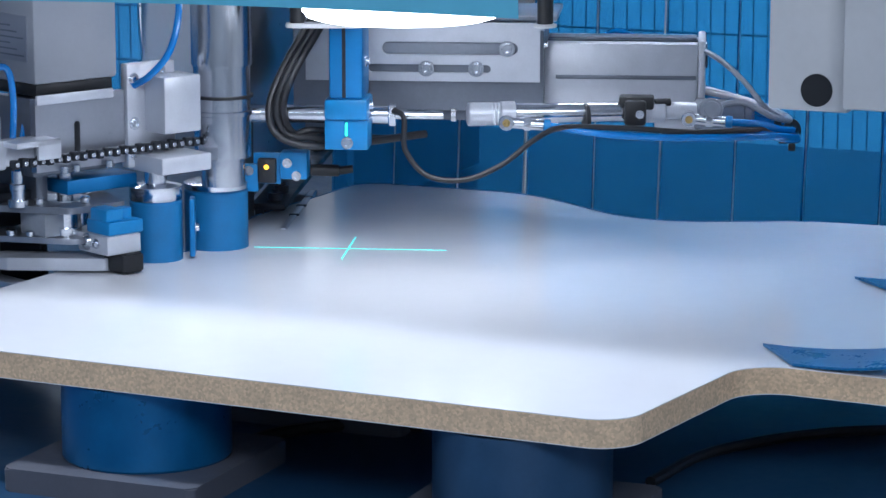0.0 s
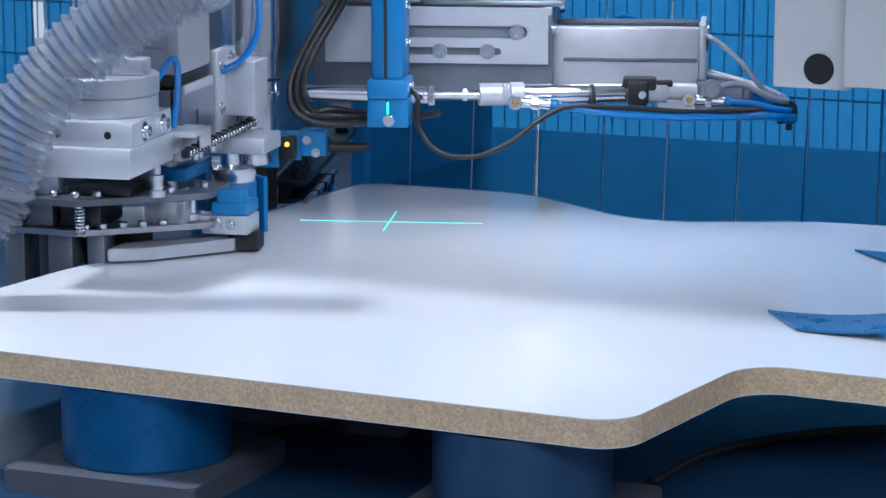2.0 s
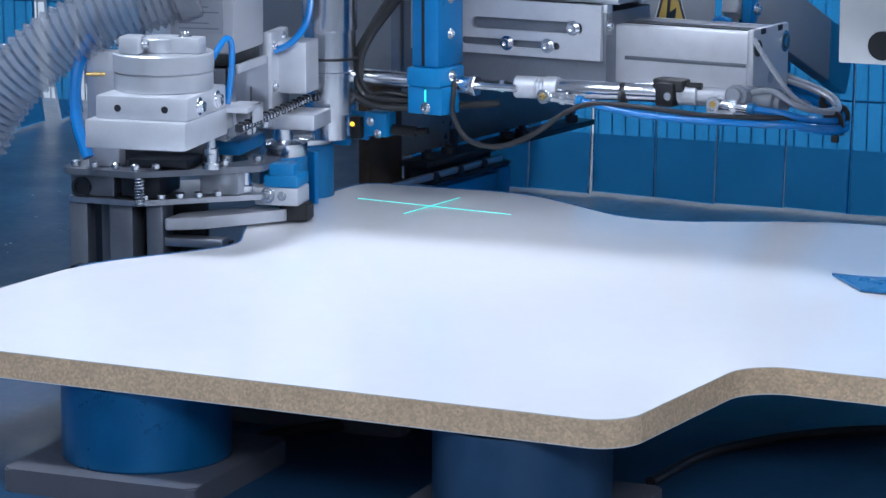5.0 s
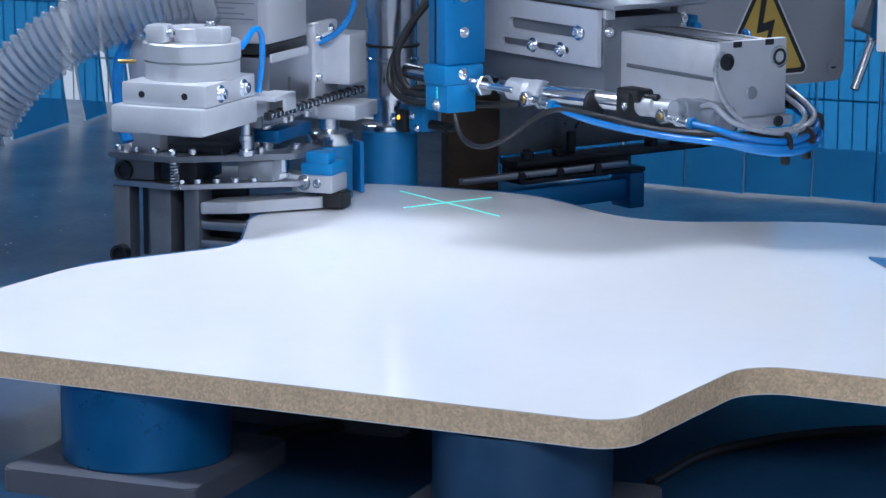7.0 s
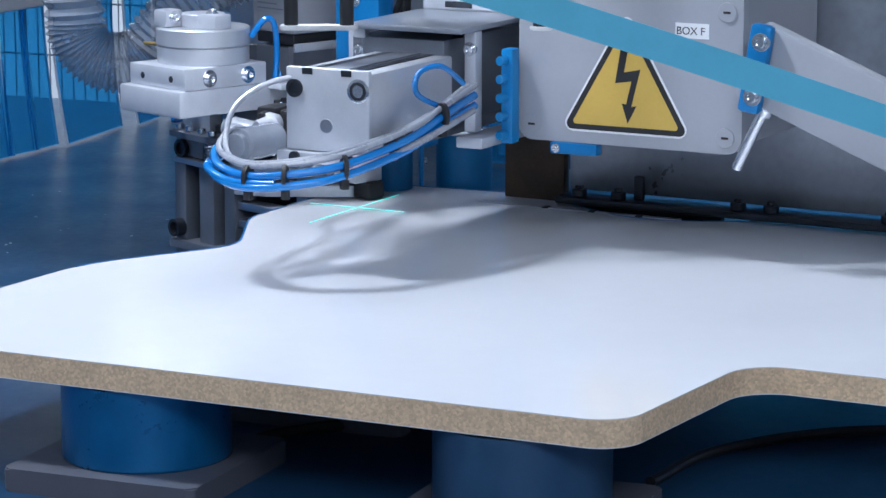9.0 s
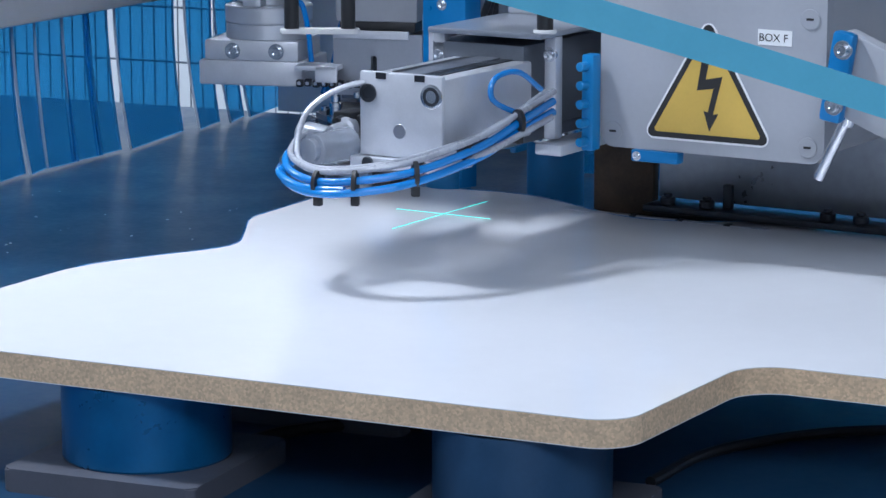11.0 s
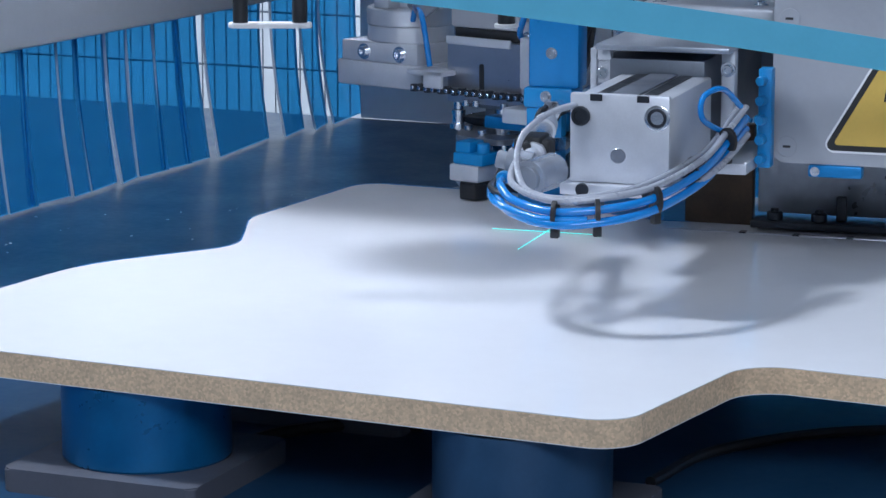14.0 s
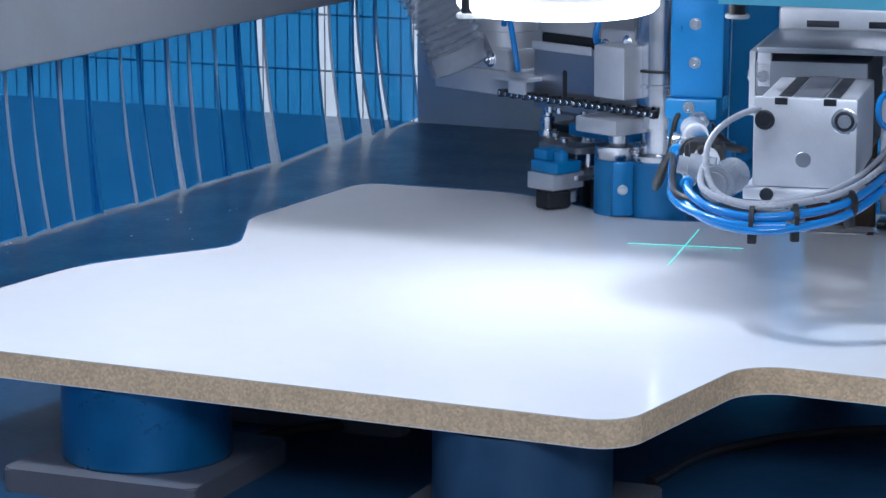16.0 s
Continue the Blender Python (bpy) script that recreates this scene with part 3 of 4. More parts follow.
# signal sensor near the column
sens = part("sensor_bracket", join(box(-0.128, -0.098, -0.006, 0.000, 0.190, 0.224, 0.001), box(-0.098, -0.068, -0.012, 0.012, 0.196, 0.226, 0.002), box(-0.15, -0.122, -0.012, -0.004, 0.182, 0.212, 0.001)), BLUEP, arm, "blue sensor bracket")
part("sensor_body", box(-0.122, -0.102, -0.016, -0.006, 0.192, 0.219, 0.002), BLACK, sens)
part("signal_light", cyl((-0.112, -0.0165, 0.210), (-0.112, -0.0182, 0.210), 0.0026, 14), AMBER, sens, "lit amber signal light")
for x, z in ((-0.132, 0.205), (-0.09, 0.214), (-0.08, 0.20), (-0.144, 0.19)):
    part("screw", screw((x, -0.012, z), (0, -1, 0), 0.0035, 0.003), STEEL, sens)
plug = part("sensor_plug", join(cyl((-0.066, 0.0, 0.205), (-0.035, 0.004, 0.204), 0.0065), cyl((-0.035, 0.004, 0.204), (-0.02, 0.006, 0.206), 0.0045)), BLACK, arm, "black cable plug")
sens.location = plug.location = (-0.006, 0.028, 0.0)

# control box with warning sign
def upright(outline, x0, x1):
    bm = prism(outline, x0, x1)
    return moved(bm, Matrix(((0, 0, 1, 0), (1, 0, 0, 0), (0, 1, 0, 0), (0, 0, 0, 1))))


cbox = part("control_box", box(-0.12, 0.098, 0.270, 0.520, 0.248, 0.45, 0.010, 3), GREYP, arm, "light grey control box")
lid = part("box_lid", upright(fillet([(0.266, 0.243, 0.016), (0.524, 0.243, 0.016), (0.524, 0.454, 0.016), (0.266, 0.454, 0.016)], 6), 0.098, 0.112), GREYP, cbox)
for y in (0.282, 0.506):
    for z in (0.260, 0.391):
        cap = part("lid_screw", cyl((0.112, y, z), (0.1135, y, z), 0.0105, 28), GREYP, cbox, "round lid screw cap")
        part("screw_slot", box(0.1134, 0.1139, y - 0.004, y + 0.004, z - 0.0012, z + 0.0012, 0), INK, cap)


def tri(s, r):
    return fillet([(0.392 - 0.073 * s, 0.300 - 0.042 * s, r), (0.392 + 0.073 * s, 0.300 - 0.042 * s, r), (0.392, 0.300 + 0.085 * s, r)], 5)


sign = part("warning_sign", upright(tri(1.0, 0.006), 0.1124, 0.1127), INK, cbox, "yellow triangular high-voltage warning sign")
part("sign_border", upright(tri(1.055, 0.009), 0.1119, 0.1124), PAPER, sign, "thin white sign border")
part("sign_field", upright(tri(0.86, 0.003), 0.1127, 0.1130), YELLOW, sign)
part("bolt_arrow", upright([(0.388, 0.359), (0.397, 0.359), (0.390, 0.322), (0.409, 0.326), (0.399, 0.286), (0.405, 0.287), (0.395, 0.268), (0.388, 0.289), (0.393, 0.288), (0.399, 0.313), (0.380, 0.310)], 0.1130, 0.1133), INK, sign, "black lightning arrow")
tag = part("box_label", box(0.1122, 0.1126, 0.448, 0.486, 0.362, 0.378, 0), PAPER, cbox, "small white label")
font = bpy.data.curves.new("label_text", "FONT")
font.body, font.size, font.extrude = "BOX F", 0.0115, 0.0001
txt = new("label_text", font)
txt.data.materials.append(INK)
dg = bpy.context.evaluated_depsgraph_get()
tm = bpy.data.meshes.new_from_object(txt.evaluated_get(dg))
bpy.data.objects.remove(txt)
tm.transform(Matrix(((0, 0, 1, 0.1128), (1, 0, 0, 0.449), (0, 1, 0, 0.366), (0, 0, 0, 1))))
words = new("lettering", tm)
words.parent = tag
# blue tube manifold beside the box
man = part("tube_manifold", box(0.118, 0.136, 0.256, 0.270, 0.240, 0.342, 0.002), BLUEP, arm, "blue tube manifold strip")
for z in (0.25, 0.27, 0.29, 0.31, 0.33):
    part("port", cyl((0.136, 0.262, z), (0.148, 0.260, z), 0.005, 14), BLUEP, man)
part("arm_plate", box(0.02, 0.175, 0.222, 0.254, 0.238, 0.250, 0.002), ALUW, arm)
sb = part("limit_switch", box(0.10, 0.116, 0.305, 0.360, 0.230, 0.2425, 0.002), BLUE, arm, "small blue limit switch")
part("screw", screw((0.116, 0.312, 0.236), (1, 0, 0), 0.0032, 0.003), STEEL, sb)

# tape guide and its arm
guide = part("tape_guide", moved(box(0.118, 0.142, 0.0, 0.40, -0.038, 0.045, 0.004), Matrix.Translation((0, 0.54, 0.345)) @ Matrix.Rotation(radians(-22), 4, "X")), GREYP, arm, "light grey plastic tape guide")
clampb = part("guide_clamp", join(moved(box(0.142, 0.158, -0.012, 0.012, -0.056, 0.036, 0.006), Matrix.Translation((0, 0.556, 0.350)) @ Matrix.Rotation(radians(-9), 4, "X"))), BLUE, guide, "blue guide clamp")
for z in (0.312, 0.368):
    part("screw", screw((0.158, 0.553 + (z - 0.312) * 0.15, z), (1, 0, 0), 0.0062, 0.006), STEEL, clampb)
part("pin", join(cyl((0.13, 0.556, 0.296), (0.13, 0.526, 0.232), 0.0055), lathe((0.13, 0.558, 0.300), (0.13, 0.554, 0.290), [(0, 0.009), (1, 0.009)], 16)), STEEL, guide, "steel locking pin")

# sheet skirt and rail under the box
part("skirt_plate", box(-0.18, -0.165, 0.195, 0.66, 0.140, 0.39, 0.002), SHEET, arm, "grey sheet skirt below the control box")
strap = part("rust_bracket", box(-0.175, -0.16, 0.112, 0.190, 0.03, 0.24, 0.001), mat("rusty_brown_sheet", (0.07, 0.045, 0.03), 0.6, metal=0.3, vary=0.5, scale=25), arm, "rust-stained brown bracket")
blackrail = part("lower_rail", join(box(-0.165, -0.125, 0.195, 0.64, 0.129, 0.137, 0.0015), box(-0.165, -0.119, 0.195, 0.395, 0.108, 0.114, 0.0015), box(-0.16, -0.15, 0.195, 0.395, 0.113, 0.130, 0)), DARKST, arm, "black lower slide rail")
for y in (0.22, 0.27, 0.42, 0.46, 0.60):
    part("rail_bolt", join(cyl((-0.14, y, 0.137), (-0.14, y, 0.146), 0.009, 16), cyl((-0.14, y, 0.146), (-0.14, y, 0.150), 0.005, 6)), DARKST, blackrail)
part("rail_hook", join(box(-0.15, -0.142, 0.288, 0.300, 0.137, 0.166, 0.003)), DARKST, blackrail)
part("guide_bar", box(-0.118, -0.110, 0.10, 0.36, 0.118, 0.126, 0.001), ALU, arm, "slim bright guide bar")
part("lower_bar", box(-0.150, -0.125, 0.17, 0.37, 0.072, 0.100, 0.002), BLUE, arm, "dark blue lower bar")
for y in (0.19, 0.25, 0.31):
    part("rail_nut", lathe((-0.119, y, 0.121), (-0.108, y, 0.121), [(0, 0.0065), (1, 0.0065)], 6), DARKST, blackrail)
part("end_block", box(-0.16, -0.12, 0.37, 0.395, 0.06, 0.107, 0.003), BLUE, arm)

# tubes and cables
LOOP = [(0.20, 0.258, 0.300), (0.255, 0.254, 0.287), (0.33, 0.246, 0.268), (0.41, 0.215, 0.251), (0.447, 0.165, 0.243), (0.452, 0.125, 0.242), (0.436, 0.088, 0.248), (0.410, 0.068, 0.256), (0.383, 0.062, 0.2585)]
loop = part("blue_tube", tube(LOOP, 0.0042, 12), TUBEB, arm, "looped blue and grey air tubes with black cable ties")
part("blue_tube", tube([(x + (0.006 if i not in (0, 8) else 0), y, z - 0.011) for i, (x, y, z) in enumerate(LOOP)], 0.0042, 12), TUBEB, loop)
part("grey_tube", tube([(x - 0.004, y - 0.001, z + 0.010) for x, y, z in LOOP[:6]] + [(0.428, 0.085, 0.262), (0.395, 0.08, 0.278), (0.36, 0.085, 0.270)], 0.0033, 10), TUBEG, loop)
part("grey_tube", tube([(0.20, 0.25, 0.31), (0.30, 0.238, 0.28), (0.40, 0.205, 0.262), (0.444, 0.15, 0.254), (0.44, 0.108, 0.256), (0.42, 0.088, 0.272), (0.395, 0.085, 0.302), (0.365, 0.11, 0.324), (0.33, 0.16, 0.333)], 0.003, 10), TUBEG, loop)
part("grey_tube", tube([(0.21, 0.262, 0.285), (0.30, 0.256, 0.268), (0.38, 0.232, 0.246)], 0.0033, 10), TUBEG, loop)
for p, n in (((0.452, 0.134, 0.239), 0.0), ((0.443, 0.172, 0.241), 0.35), ((0.405, 0.218, 0.249), 0.8), ((0.265, 0.254, 0.286), 1.2)):
    tie = lathe((0, -0.0022, 0), (0, 0.0022, 0), [(0, 0.0125), (0, 0.0135), (1, 0.0135), (1, 0.0125)], 18)
    tie = join(tie, box(-0.005, 0.005, -0.004, 0.004, -0.022, -0.012, 0.001))
    part("cable_tie", moved(tie, Matrix.Translation(p) @ Matrix.Rotation(n, 4, "Z") @ Matrix.Diagonal((0.75, 1, 1.0, 1))), BLACK, loop, "black cable tie")
part("blue_tube", tube([(0.225, 0.258, 0.315), (0.25, 0.245, 0.335), (0.275, 0.232, 0.33), (0.28, 0.232, 0.31), (0.26, 0.245, 0.296), (0.23, 0.255, 0.29)], 0.003, 10), TUBEB, arm)
part("blue_tube", tube([(0.188, 0.019, 0.2585), (0.24, 0.024, 0.2500), (0.30, 0.034, 0.2450), (0.37, 0.046, 0.2440), (0.43, 0.072, 0.2420), (0.456, 0.118, 0.2350), (0.452, 0.165, 0.2350)], 0.004, 12), TUBEB, arm)
part("black_cable", tube([(0.022, 0.0, 0.276), (0.034, -0.006, 0.268), (0.036, -0.012, 0.235), (0.060, -0.016, 0.208), (0.100, -0.016, 0.204), (0.140, -0.008, 0.220), (0.175, 0.006, 0.246), (0.205, 0.018, 0.257), (0.27, 0.030, 0.255), (0.34, 0.042, 0.2500), (0.40, 0.056, 0.2510), (0.435, 0.090, 0.2480)], 0.0031, 10), CABLE, arm, "thin black looped sensor cable")
part("cable_tie", lathe((0.225, 0.046, 0.262), (0.229, 0.047, 0.262), [(0, 0.0165), (0, 0.0175), (1, 0.0175), (1, 0.0165)], 22), BLACK, arm)
part("valve_knob", join(cyl((0.36, 0.085, 0.268), (0.362, 0.060, 0.272), 0.013, 20), cyl((0.362, 0.060, 0.272), (0.363, 0.05, 0.274), 0.009, 20)), GLASSY, arm, "clear plastic flow valve")
part("valve_body", join(cyl((0.345, 0.10, 0.262), (0.40, 0.092, 0.262), 0.0175, 24), cyl((0.40, 0.092, 0.262), (0.408, 0.091, 0.262), 0.013, 20)), GLASSY, arm, "clear plastic filter bowl")
part("plug", join(cyl((0.30, 0.230, 0.268), (0.345, 0.238, 0.264), 0.0085, 18), cyl((0.29, 0.228, 0.269), (0.30, 0.230, 0.268), 0.006, 18)), BLACK, arm, "black round cable plug")
for d in (0, 0.008, 0.015):
    part("black_cable", tube([(-0.045 + d, 0.06 + d, 0.42), (-0.070 + d, 0.03, 0.37), (-0.100 + d, 0.012 - d, 0.315), (-0.112 + d, -0.004, 0.276), (-0.102 + d, -0.008 + d, 0.248), (-0.065, -0.002 + d, 0.236 + d), (0.0, 0.03 + d, 0.238), (0.05, 0.07, 0.24)], 0.0042, 10), CABLE, arm, "thick black cable")


# ---- the trimming unit that follows the edge; its origin is the foot of the shoe ----
unit = thing("edge_trimming_unit", "milled aluminium edge trimming unit with blue pressure rollers", "machine unit")
block = part("carrier_block", box(-0.160, -0.046, -0.248, -0.114, 0.240, 0.271, 0.003), ALUW, unit, "light aluminium carrier block")
up = part("upper_block", box(-0.150, -0.046, -0.240, -0.120, 0.271, 0.296, 0.002), ALUW, block)
# holes shown by dark discs on the face, shade put into the colour
for x in (-0.125, -0.072):
    part("screw_hole", cyl((x, -0.2403, 0.283), (x, -0.2385, 0.283), 0.0042, 16), DARKST, up)
for y in (-0.204, -0.148):
    part("screw", screw((-0.046, y, 0.283), (1, 0, 0), 0.0065, 0.006), STEEL, up)
ring = part("swivel_ring", lathe((-0.098, -0.172, 0.296), (-0.098, -0.172, 0.337), [(0, 0.0525), (0.03, 0.0535), (0.46, 0.0535), (0.48, 0.0515), (0.50, 0.0515), (0.52, 0.0545), (0.96, 0.0545), (1, 0.053)], 56), TURNED, unit, "turned aluminium swivel ring")
part("ring_clamp", join(box(-0.098, -0.05, -0.192, -0.168, 0.337, 0.354, 0.002), box(-0.132, -0.108, -0.218, -0.193, 0.337, 0.357, 0.003), cyl((-0.098, -0.172, 0.337), (-0.098, -0.172, 0.352), 0.026)), ALUW, ring)
for p, w in (((-0.108, -0.2055, 0.348), (1, 0, 0)), ((-0.132, -0.2055, 0.348), (-1, 0, 0)), ((-0.07, -0.180, 0.354), (0, 0, 1))):
    part("clamp_screw", screw(p, w, 0.005, 0.006), STEEL, ring)
part("brass_nipple", cyl((-0.158, -0.19, 0.312), (-0.178, -0.197, 0.312), 0.0024, 12), BRASS, ring)
part("chain_bracket", join(box(-0.060, -0.022, -0.118, -0.064, 0.264, 0.270, 0.001), box(-0.026, -0.022, -0.092, -0.064, 0.250, 0.270, 0.001), box(-0.060, -0.054, -0.118, -0.070, 0.242, 0.270, 0.001)), ALUW, block)

# drag chain of small links
for i in range(25):
    y = -0.118 + i * 0.0104
    part("chain_link", box(-0.0375, -0.0285, y, y + 0.0084, 0.2425 + 0.0012 * (i % 2), 0.2515 + 0.0012 * (i % 2), 0.0012, 1), DARKST, unit)
    part("chain_pin", cyl((-0.0285, y + 0.0042, 0.2475), (-0.0265, y + 0.0042, 0.2475), 0.0026, 10), STEEL, unit)

# motor and its plates
motor = part("drive_motor", box(-0.128, -0.052, -0.074, 0.030, 0.322, 0.50, 0.004), GREYP, unit, "square grey drive motor")
part("type_plate", box(-0.120, -0.064, -0.0750, -0.0740, 0.345, 0.392, 0), GREYTAG, motor, "printed type plate")
for k in range(6):
    part("print_line", box(-0.116, -0.069 - 0.012 * (k % 3), -0.0754, -0.0750, 0.350 + k * 0.006, 0.3515 + k * 0.006, 0), ALUD, motor)
part("motor_gasket", box(-0.124, -0.056, -0.070, 0.026, 0.309, 0.322, 0.002), BLACK, unit, "black motor gasket")
front = part("motor_plate", slotted(-0.076, 0.036, 0.232, 0.308, 0.0, 0.009, ((-0.0282, -0.0208, 0.2475, 0.0034, 0.030),)), ALU, unit, "milled aluminium mounting plate with a slot")
front.data.transform(Matrix.Translation((-0.050, 0, 0)) @ Matrix.Rotation(radians(90), 4, "Z"))
part("plate_lip", box(-0.050, -0.046, -0.076, 0.020, 0.302, 0.312, 0.001), ALUW, front)
# dark sheet added behind the slot to stand in for its shade
part("slot_shade", box(-0.0605, -0.0595, -0.034, -0.014, 0.238, 0.286, 0.0), DARKST, front)
for y in (-0.045, -0.030, 0.012):
    part("pin_screw", cyl((-0.046, y, 0.229), (-0.046, y, 0.237), 0.0045, 14), STEEL, front)
part("mount_block", box(-0.126, -0.064, -0.07, 0.034, 0.225, 0.306, 0.002), ALUD, unit)
sidep = part("side_plate", box(-0.058, -0.046, 0.037, 0.100, 0.225, 0.335, 0.002), ALUW, unit)
for y, z in ((0.046, 0.240), (0.046, 0.272), (0.046, 0.318), (0.08, 0.325)):
    part("screw", screw((-0.046, y, z), (1, 0, 0), 0.0045, 0.004), STEEL, sidep)
part("roller_block", box(-0.056, -0.012, 0.060, 0.108, 0.262, 0.322, 0.002), ALUW, unit)
part("roller_bracket", box(-0.066, 0.002, 0.045, 0.110, 0.222, 0.240, 0.002), ALUW, unit)
part("blue_arm", box(-0.10, -0.062, -0.03, 0.06, 0.202, 0.217, 0.002), BLUE, unit, "blue bar")
part("post", join(cyl((-0.084, -0.018, 0.158), (-0.084, -0.018, 0.25), 0.0085, 24), lathe((-0.084, -0.018, 0.168), (-0.084, -0.018, 0.196), [(0, 0.024), (0.5, 0.024), (0.52, 0.019), (0.85, 0.019), (0.87, 0.026), (1, 0.026)], 32)), STEEL, unit, "steel guide post with flange")

# rollers and column
for x, y, r in ((-0.044, 0.070, 0.0280),):
    rl = part("pressure_roller", lathe((x, y, 0.095), (x, y, 0.189), [(0, r - 0.002), (0.02, r), (0.98, r), (1, r - 0.002)], 40), RUBBER, unit, "blue rubber pressure roller")
    part("roller_cap", lathe((x, y, 0.189), (x, y, 0.222), [(0, r - 0.001), (0.05, r), (0.45, r), (0.5, r * 0.8), (0.55, r * 0.42), (1, r * 0.42)], 32), STEEL, rl)

# lower trimming mechanism
top = part("top_plate", prism(fillet([(-0.242, -0.118, 0.012), (-0.150, -0.128, 0.01), (-0.030, -0.048, 0.012), (-0.028, 0.02, 0.01), (-0.12, 0.045, 0.01), (-0.250, -0.03, 0.02)], 4), 0.188, 0.195, 0.0008), ALUD, unit, "angled steel top plate with screws")
for x, y in ((-0.230, -0.106), (-0.206, -0.110), (-0.180, -0.112), (-0.155, -0.116), (-0.135, -0.104), (-0.20, -0.07), (-0.115, -0.090), (-0.07, -0.060), (-0.045, -0.02), (-0.12, 0.01)):
    part("cap_screw", join(cyl((x, y, 0.195), (x, y, 0.202), 0.0052, 16), cyl((x, y, 0.202), (x, y, 0.2026), 0.0026, 6)), STEEL, top)
low = part("lower_plate", prism(fillet([(-0.238, -0.114, 0.01), (-0.150, -0.124, 0.01), (-0.030, -0.044, 0.012), (-0.028, 0.015, 0.01), (-0.12, 0.04, 0.01), (-0.246, -0.03, 0.015)], 4), 0.156, 0.162, 0.0008), ALU, unit)
for x, y in ((-0.130, -0.104), (-0.112, -0.092), (-0.094, -0.080), (-0.076, -0.068), (-0.058, -0.054), (-0.146, -0.114)):
    part("cap_screw", cyl((x, y, 0.162), (x, y, 0.168), 0.0052, 16), STEEL, low)
part("body_block", box(-0.236, -0.184, -0.108, -0.05, 0.1625, 0.1875, 0.002), ALUD, unit)
part("dark_body", box(-0.176, -0.13, -0.108, -0.04, 0.163, 0.187, 0.003), DARKST, unit)
part("dark_cover", box(-0.17, -0.10, -0.10, -0.03, 0.196, 0.206, 0.002), DARKST, unit)
part("round_port", lathe((-0.222, -0.106, 0.173), (-0.222, -0.114, 0.173), [(0, 0.011), (1, 0.011), (1, 0.0075), (0.4, 0.0075)], 24), DARKST, unit, "round black port")
part("spring", tube([(-0.146 + 0.005 * math.cos(a), -0.128 + 0.005 * math.sin(a), 0.158 + a * 0.00055) for a in (k * 0.785 for k in range(72))], 0.0011, 6, 2), STEEL, unit, "small coil spring")
for x0, x1, y0, y1 in ((-0.238, -0.216, -0.110, -0.085), (-0.190, -0.162, -0.110, -0.07), (-0.148, -0.128, -0.105, -0.07), (-0.22, -0.195, -0.06, -0.04)):
    part("leg", box(x0, x1, y0, y1, 0.020, 0.156, 0.002), ALUD, unit)
part("back_plate", box(-0.238, -0.10, -0.040, -0.030, 0.02, 0.156, 0.002), DARKST, unit)
part("bottom_plate", prism(fillet([(-0.244, -0.120, 0.01), (-0.125, -0.118, 0.01), (-0.10, -0.03, 0.01), (-0.240, -0.03, 0.01)], 4), 0.050, 0.060, 0.001), ALUD, unit)
part("round_port", lathe((-0.226, -0.110, 0.075), (-0.226, -0.122, 0.075), [(0, 0.011), (1, 0.011), (1, 0.0075), (0.4, 0.0075)], 24), DARKST, unit, "round black port")
part("side_standoff", box(-0.218, -0.180, -0.10, -0.08, 0.195, 0.325, 0.002), ALUW, unit)
part("support_plate", box(-0.21, -0.09, -0.05, -0.035, 0.195, 0.30, 0.002), ALUD, unit)
part("clear_block", box(-0.098, -0.052, -0.066, -0.020, 0.1625, 0.1875, 0.002), GLASSY, unit, "clear plastic block between the plates")
part("pivot_boss", lathe((-0.060, -0.034, 0.1625), (-0.060, -0.034, 0.1878), [(0, 0.016), (0.3, 0.016), (0.32, 0.012), (1, 0.012)], 24), STEEL, unit)
for z in (0.108, 0.086):
    part("slide_bar", box(-0.150, -0.060, -0.100, -0.078, z, z + 0.010, 0.0015), ALU, unit)
part("slide_bar", box(-0.120, -0.070, -0.070, -0.03, 0.062, 0.106, 0.002), DARKST, unit)
part("slide_plate", prism(fillet([(-0.125, -0.112, 0.003), (-0.085, -0.092, 0.006), (-0.012, -0.020, 0.006), (-0.014, 0.004, 0.004), (-0.045, 0.0, 0.01), (-0.12, -0.07, 0.004)], 4), 0.128, 0.141, 0.0012), ALUW, unit, "light metal sliding plate over the board")
part("shoe_arm", box(-0.046, 0.006, -0.030, 0.013, 0.147, 0.167, 0.002), ALUW, unit)
for x, r in ((-0.030, 0.0058), (-0.013, 0.0035)):
    part("shoe_screw", screw((x, -0.030, 0.158), (0, -1, 0), r, 0.004), STEEL, unit)
part("shoe", prism(fillet([(-0.022, -0.018, 0.004), (0.010, -0.012, 0.004), (0.012, 0.012, 0.004), (-0.020, 0.020, 0.004)], 4), 0.127, 0.147, 0.002), BLACK, unit, "black plastic pressure shoe")
valve = part("valve_block", box(-0.036, 0.004, -0.026, 0.018, 0.167, 0.181, 0.002), BLUEP, unit, "blue plastic valve block")
part("valve_cap", join(box(-0.030, 0.000, -0.026, -0.004, 0.180, 0.194, 0.003), cyl((-0.014, 0.006, 0.180), (-0.014, 0.006, 0.192), 0.008)), BLUEP, valve)
fit = part("air_fitting", lathe((-0.078, -0.081, 0.195), (-0.078, -0.081, 0.232), [(0, 0.011), (0.18, 0.011), (0.2, 0.0075), (0.45, 0.0075), (0.47, 0.0085), (0.62, 0.0085), (0.65, 0.006), (1, 0.006)], 20), STEEL, unit, "steel air fitting")
part("blue_tube", tube([(-0.078, -0.081, 0.228), (-0.079, -0.079, 0.245), (-0.082, -0.07, 0.27), (-0.086, -0.06, 0.30)], 0.003, 10), TUBEB, fit)
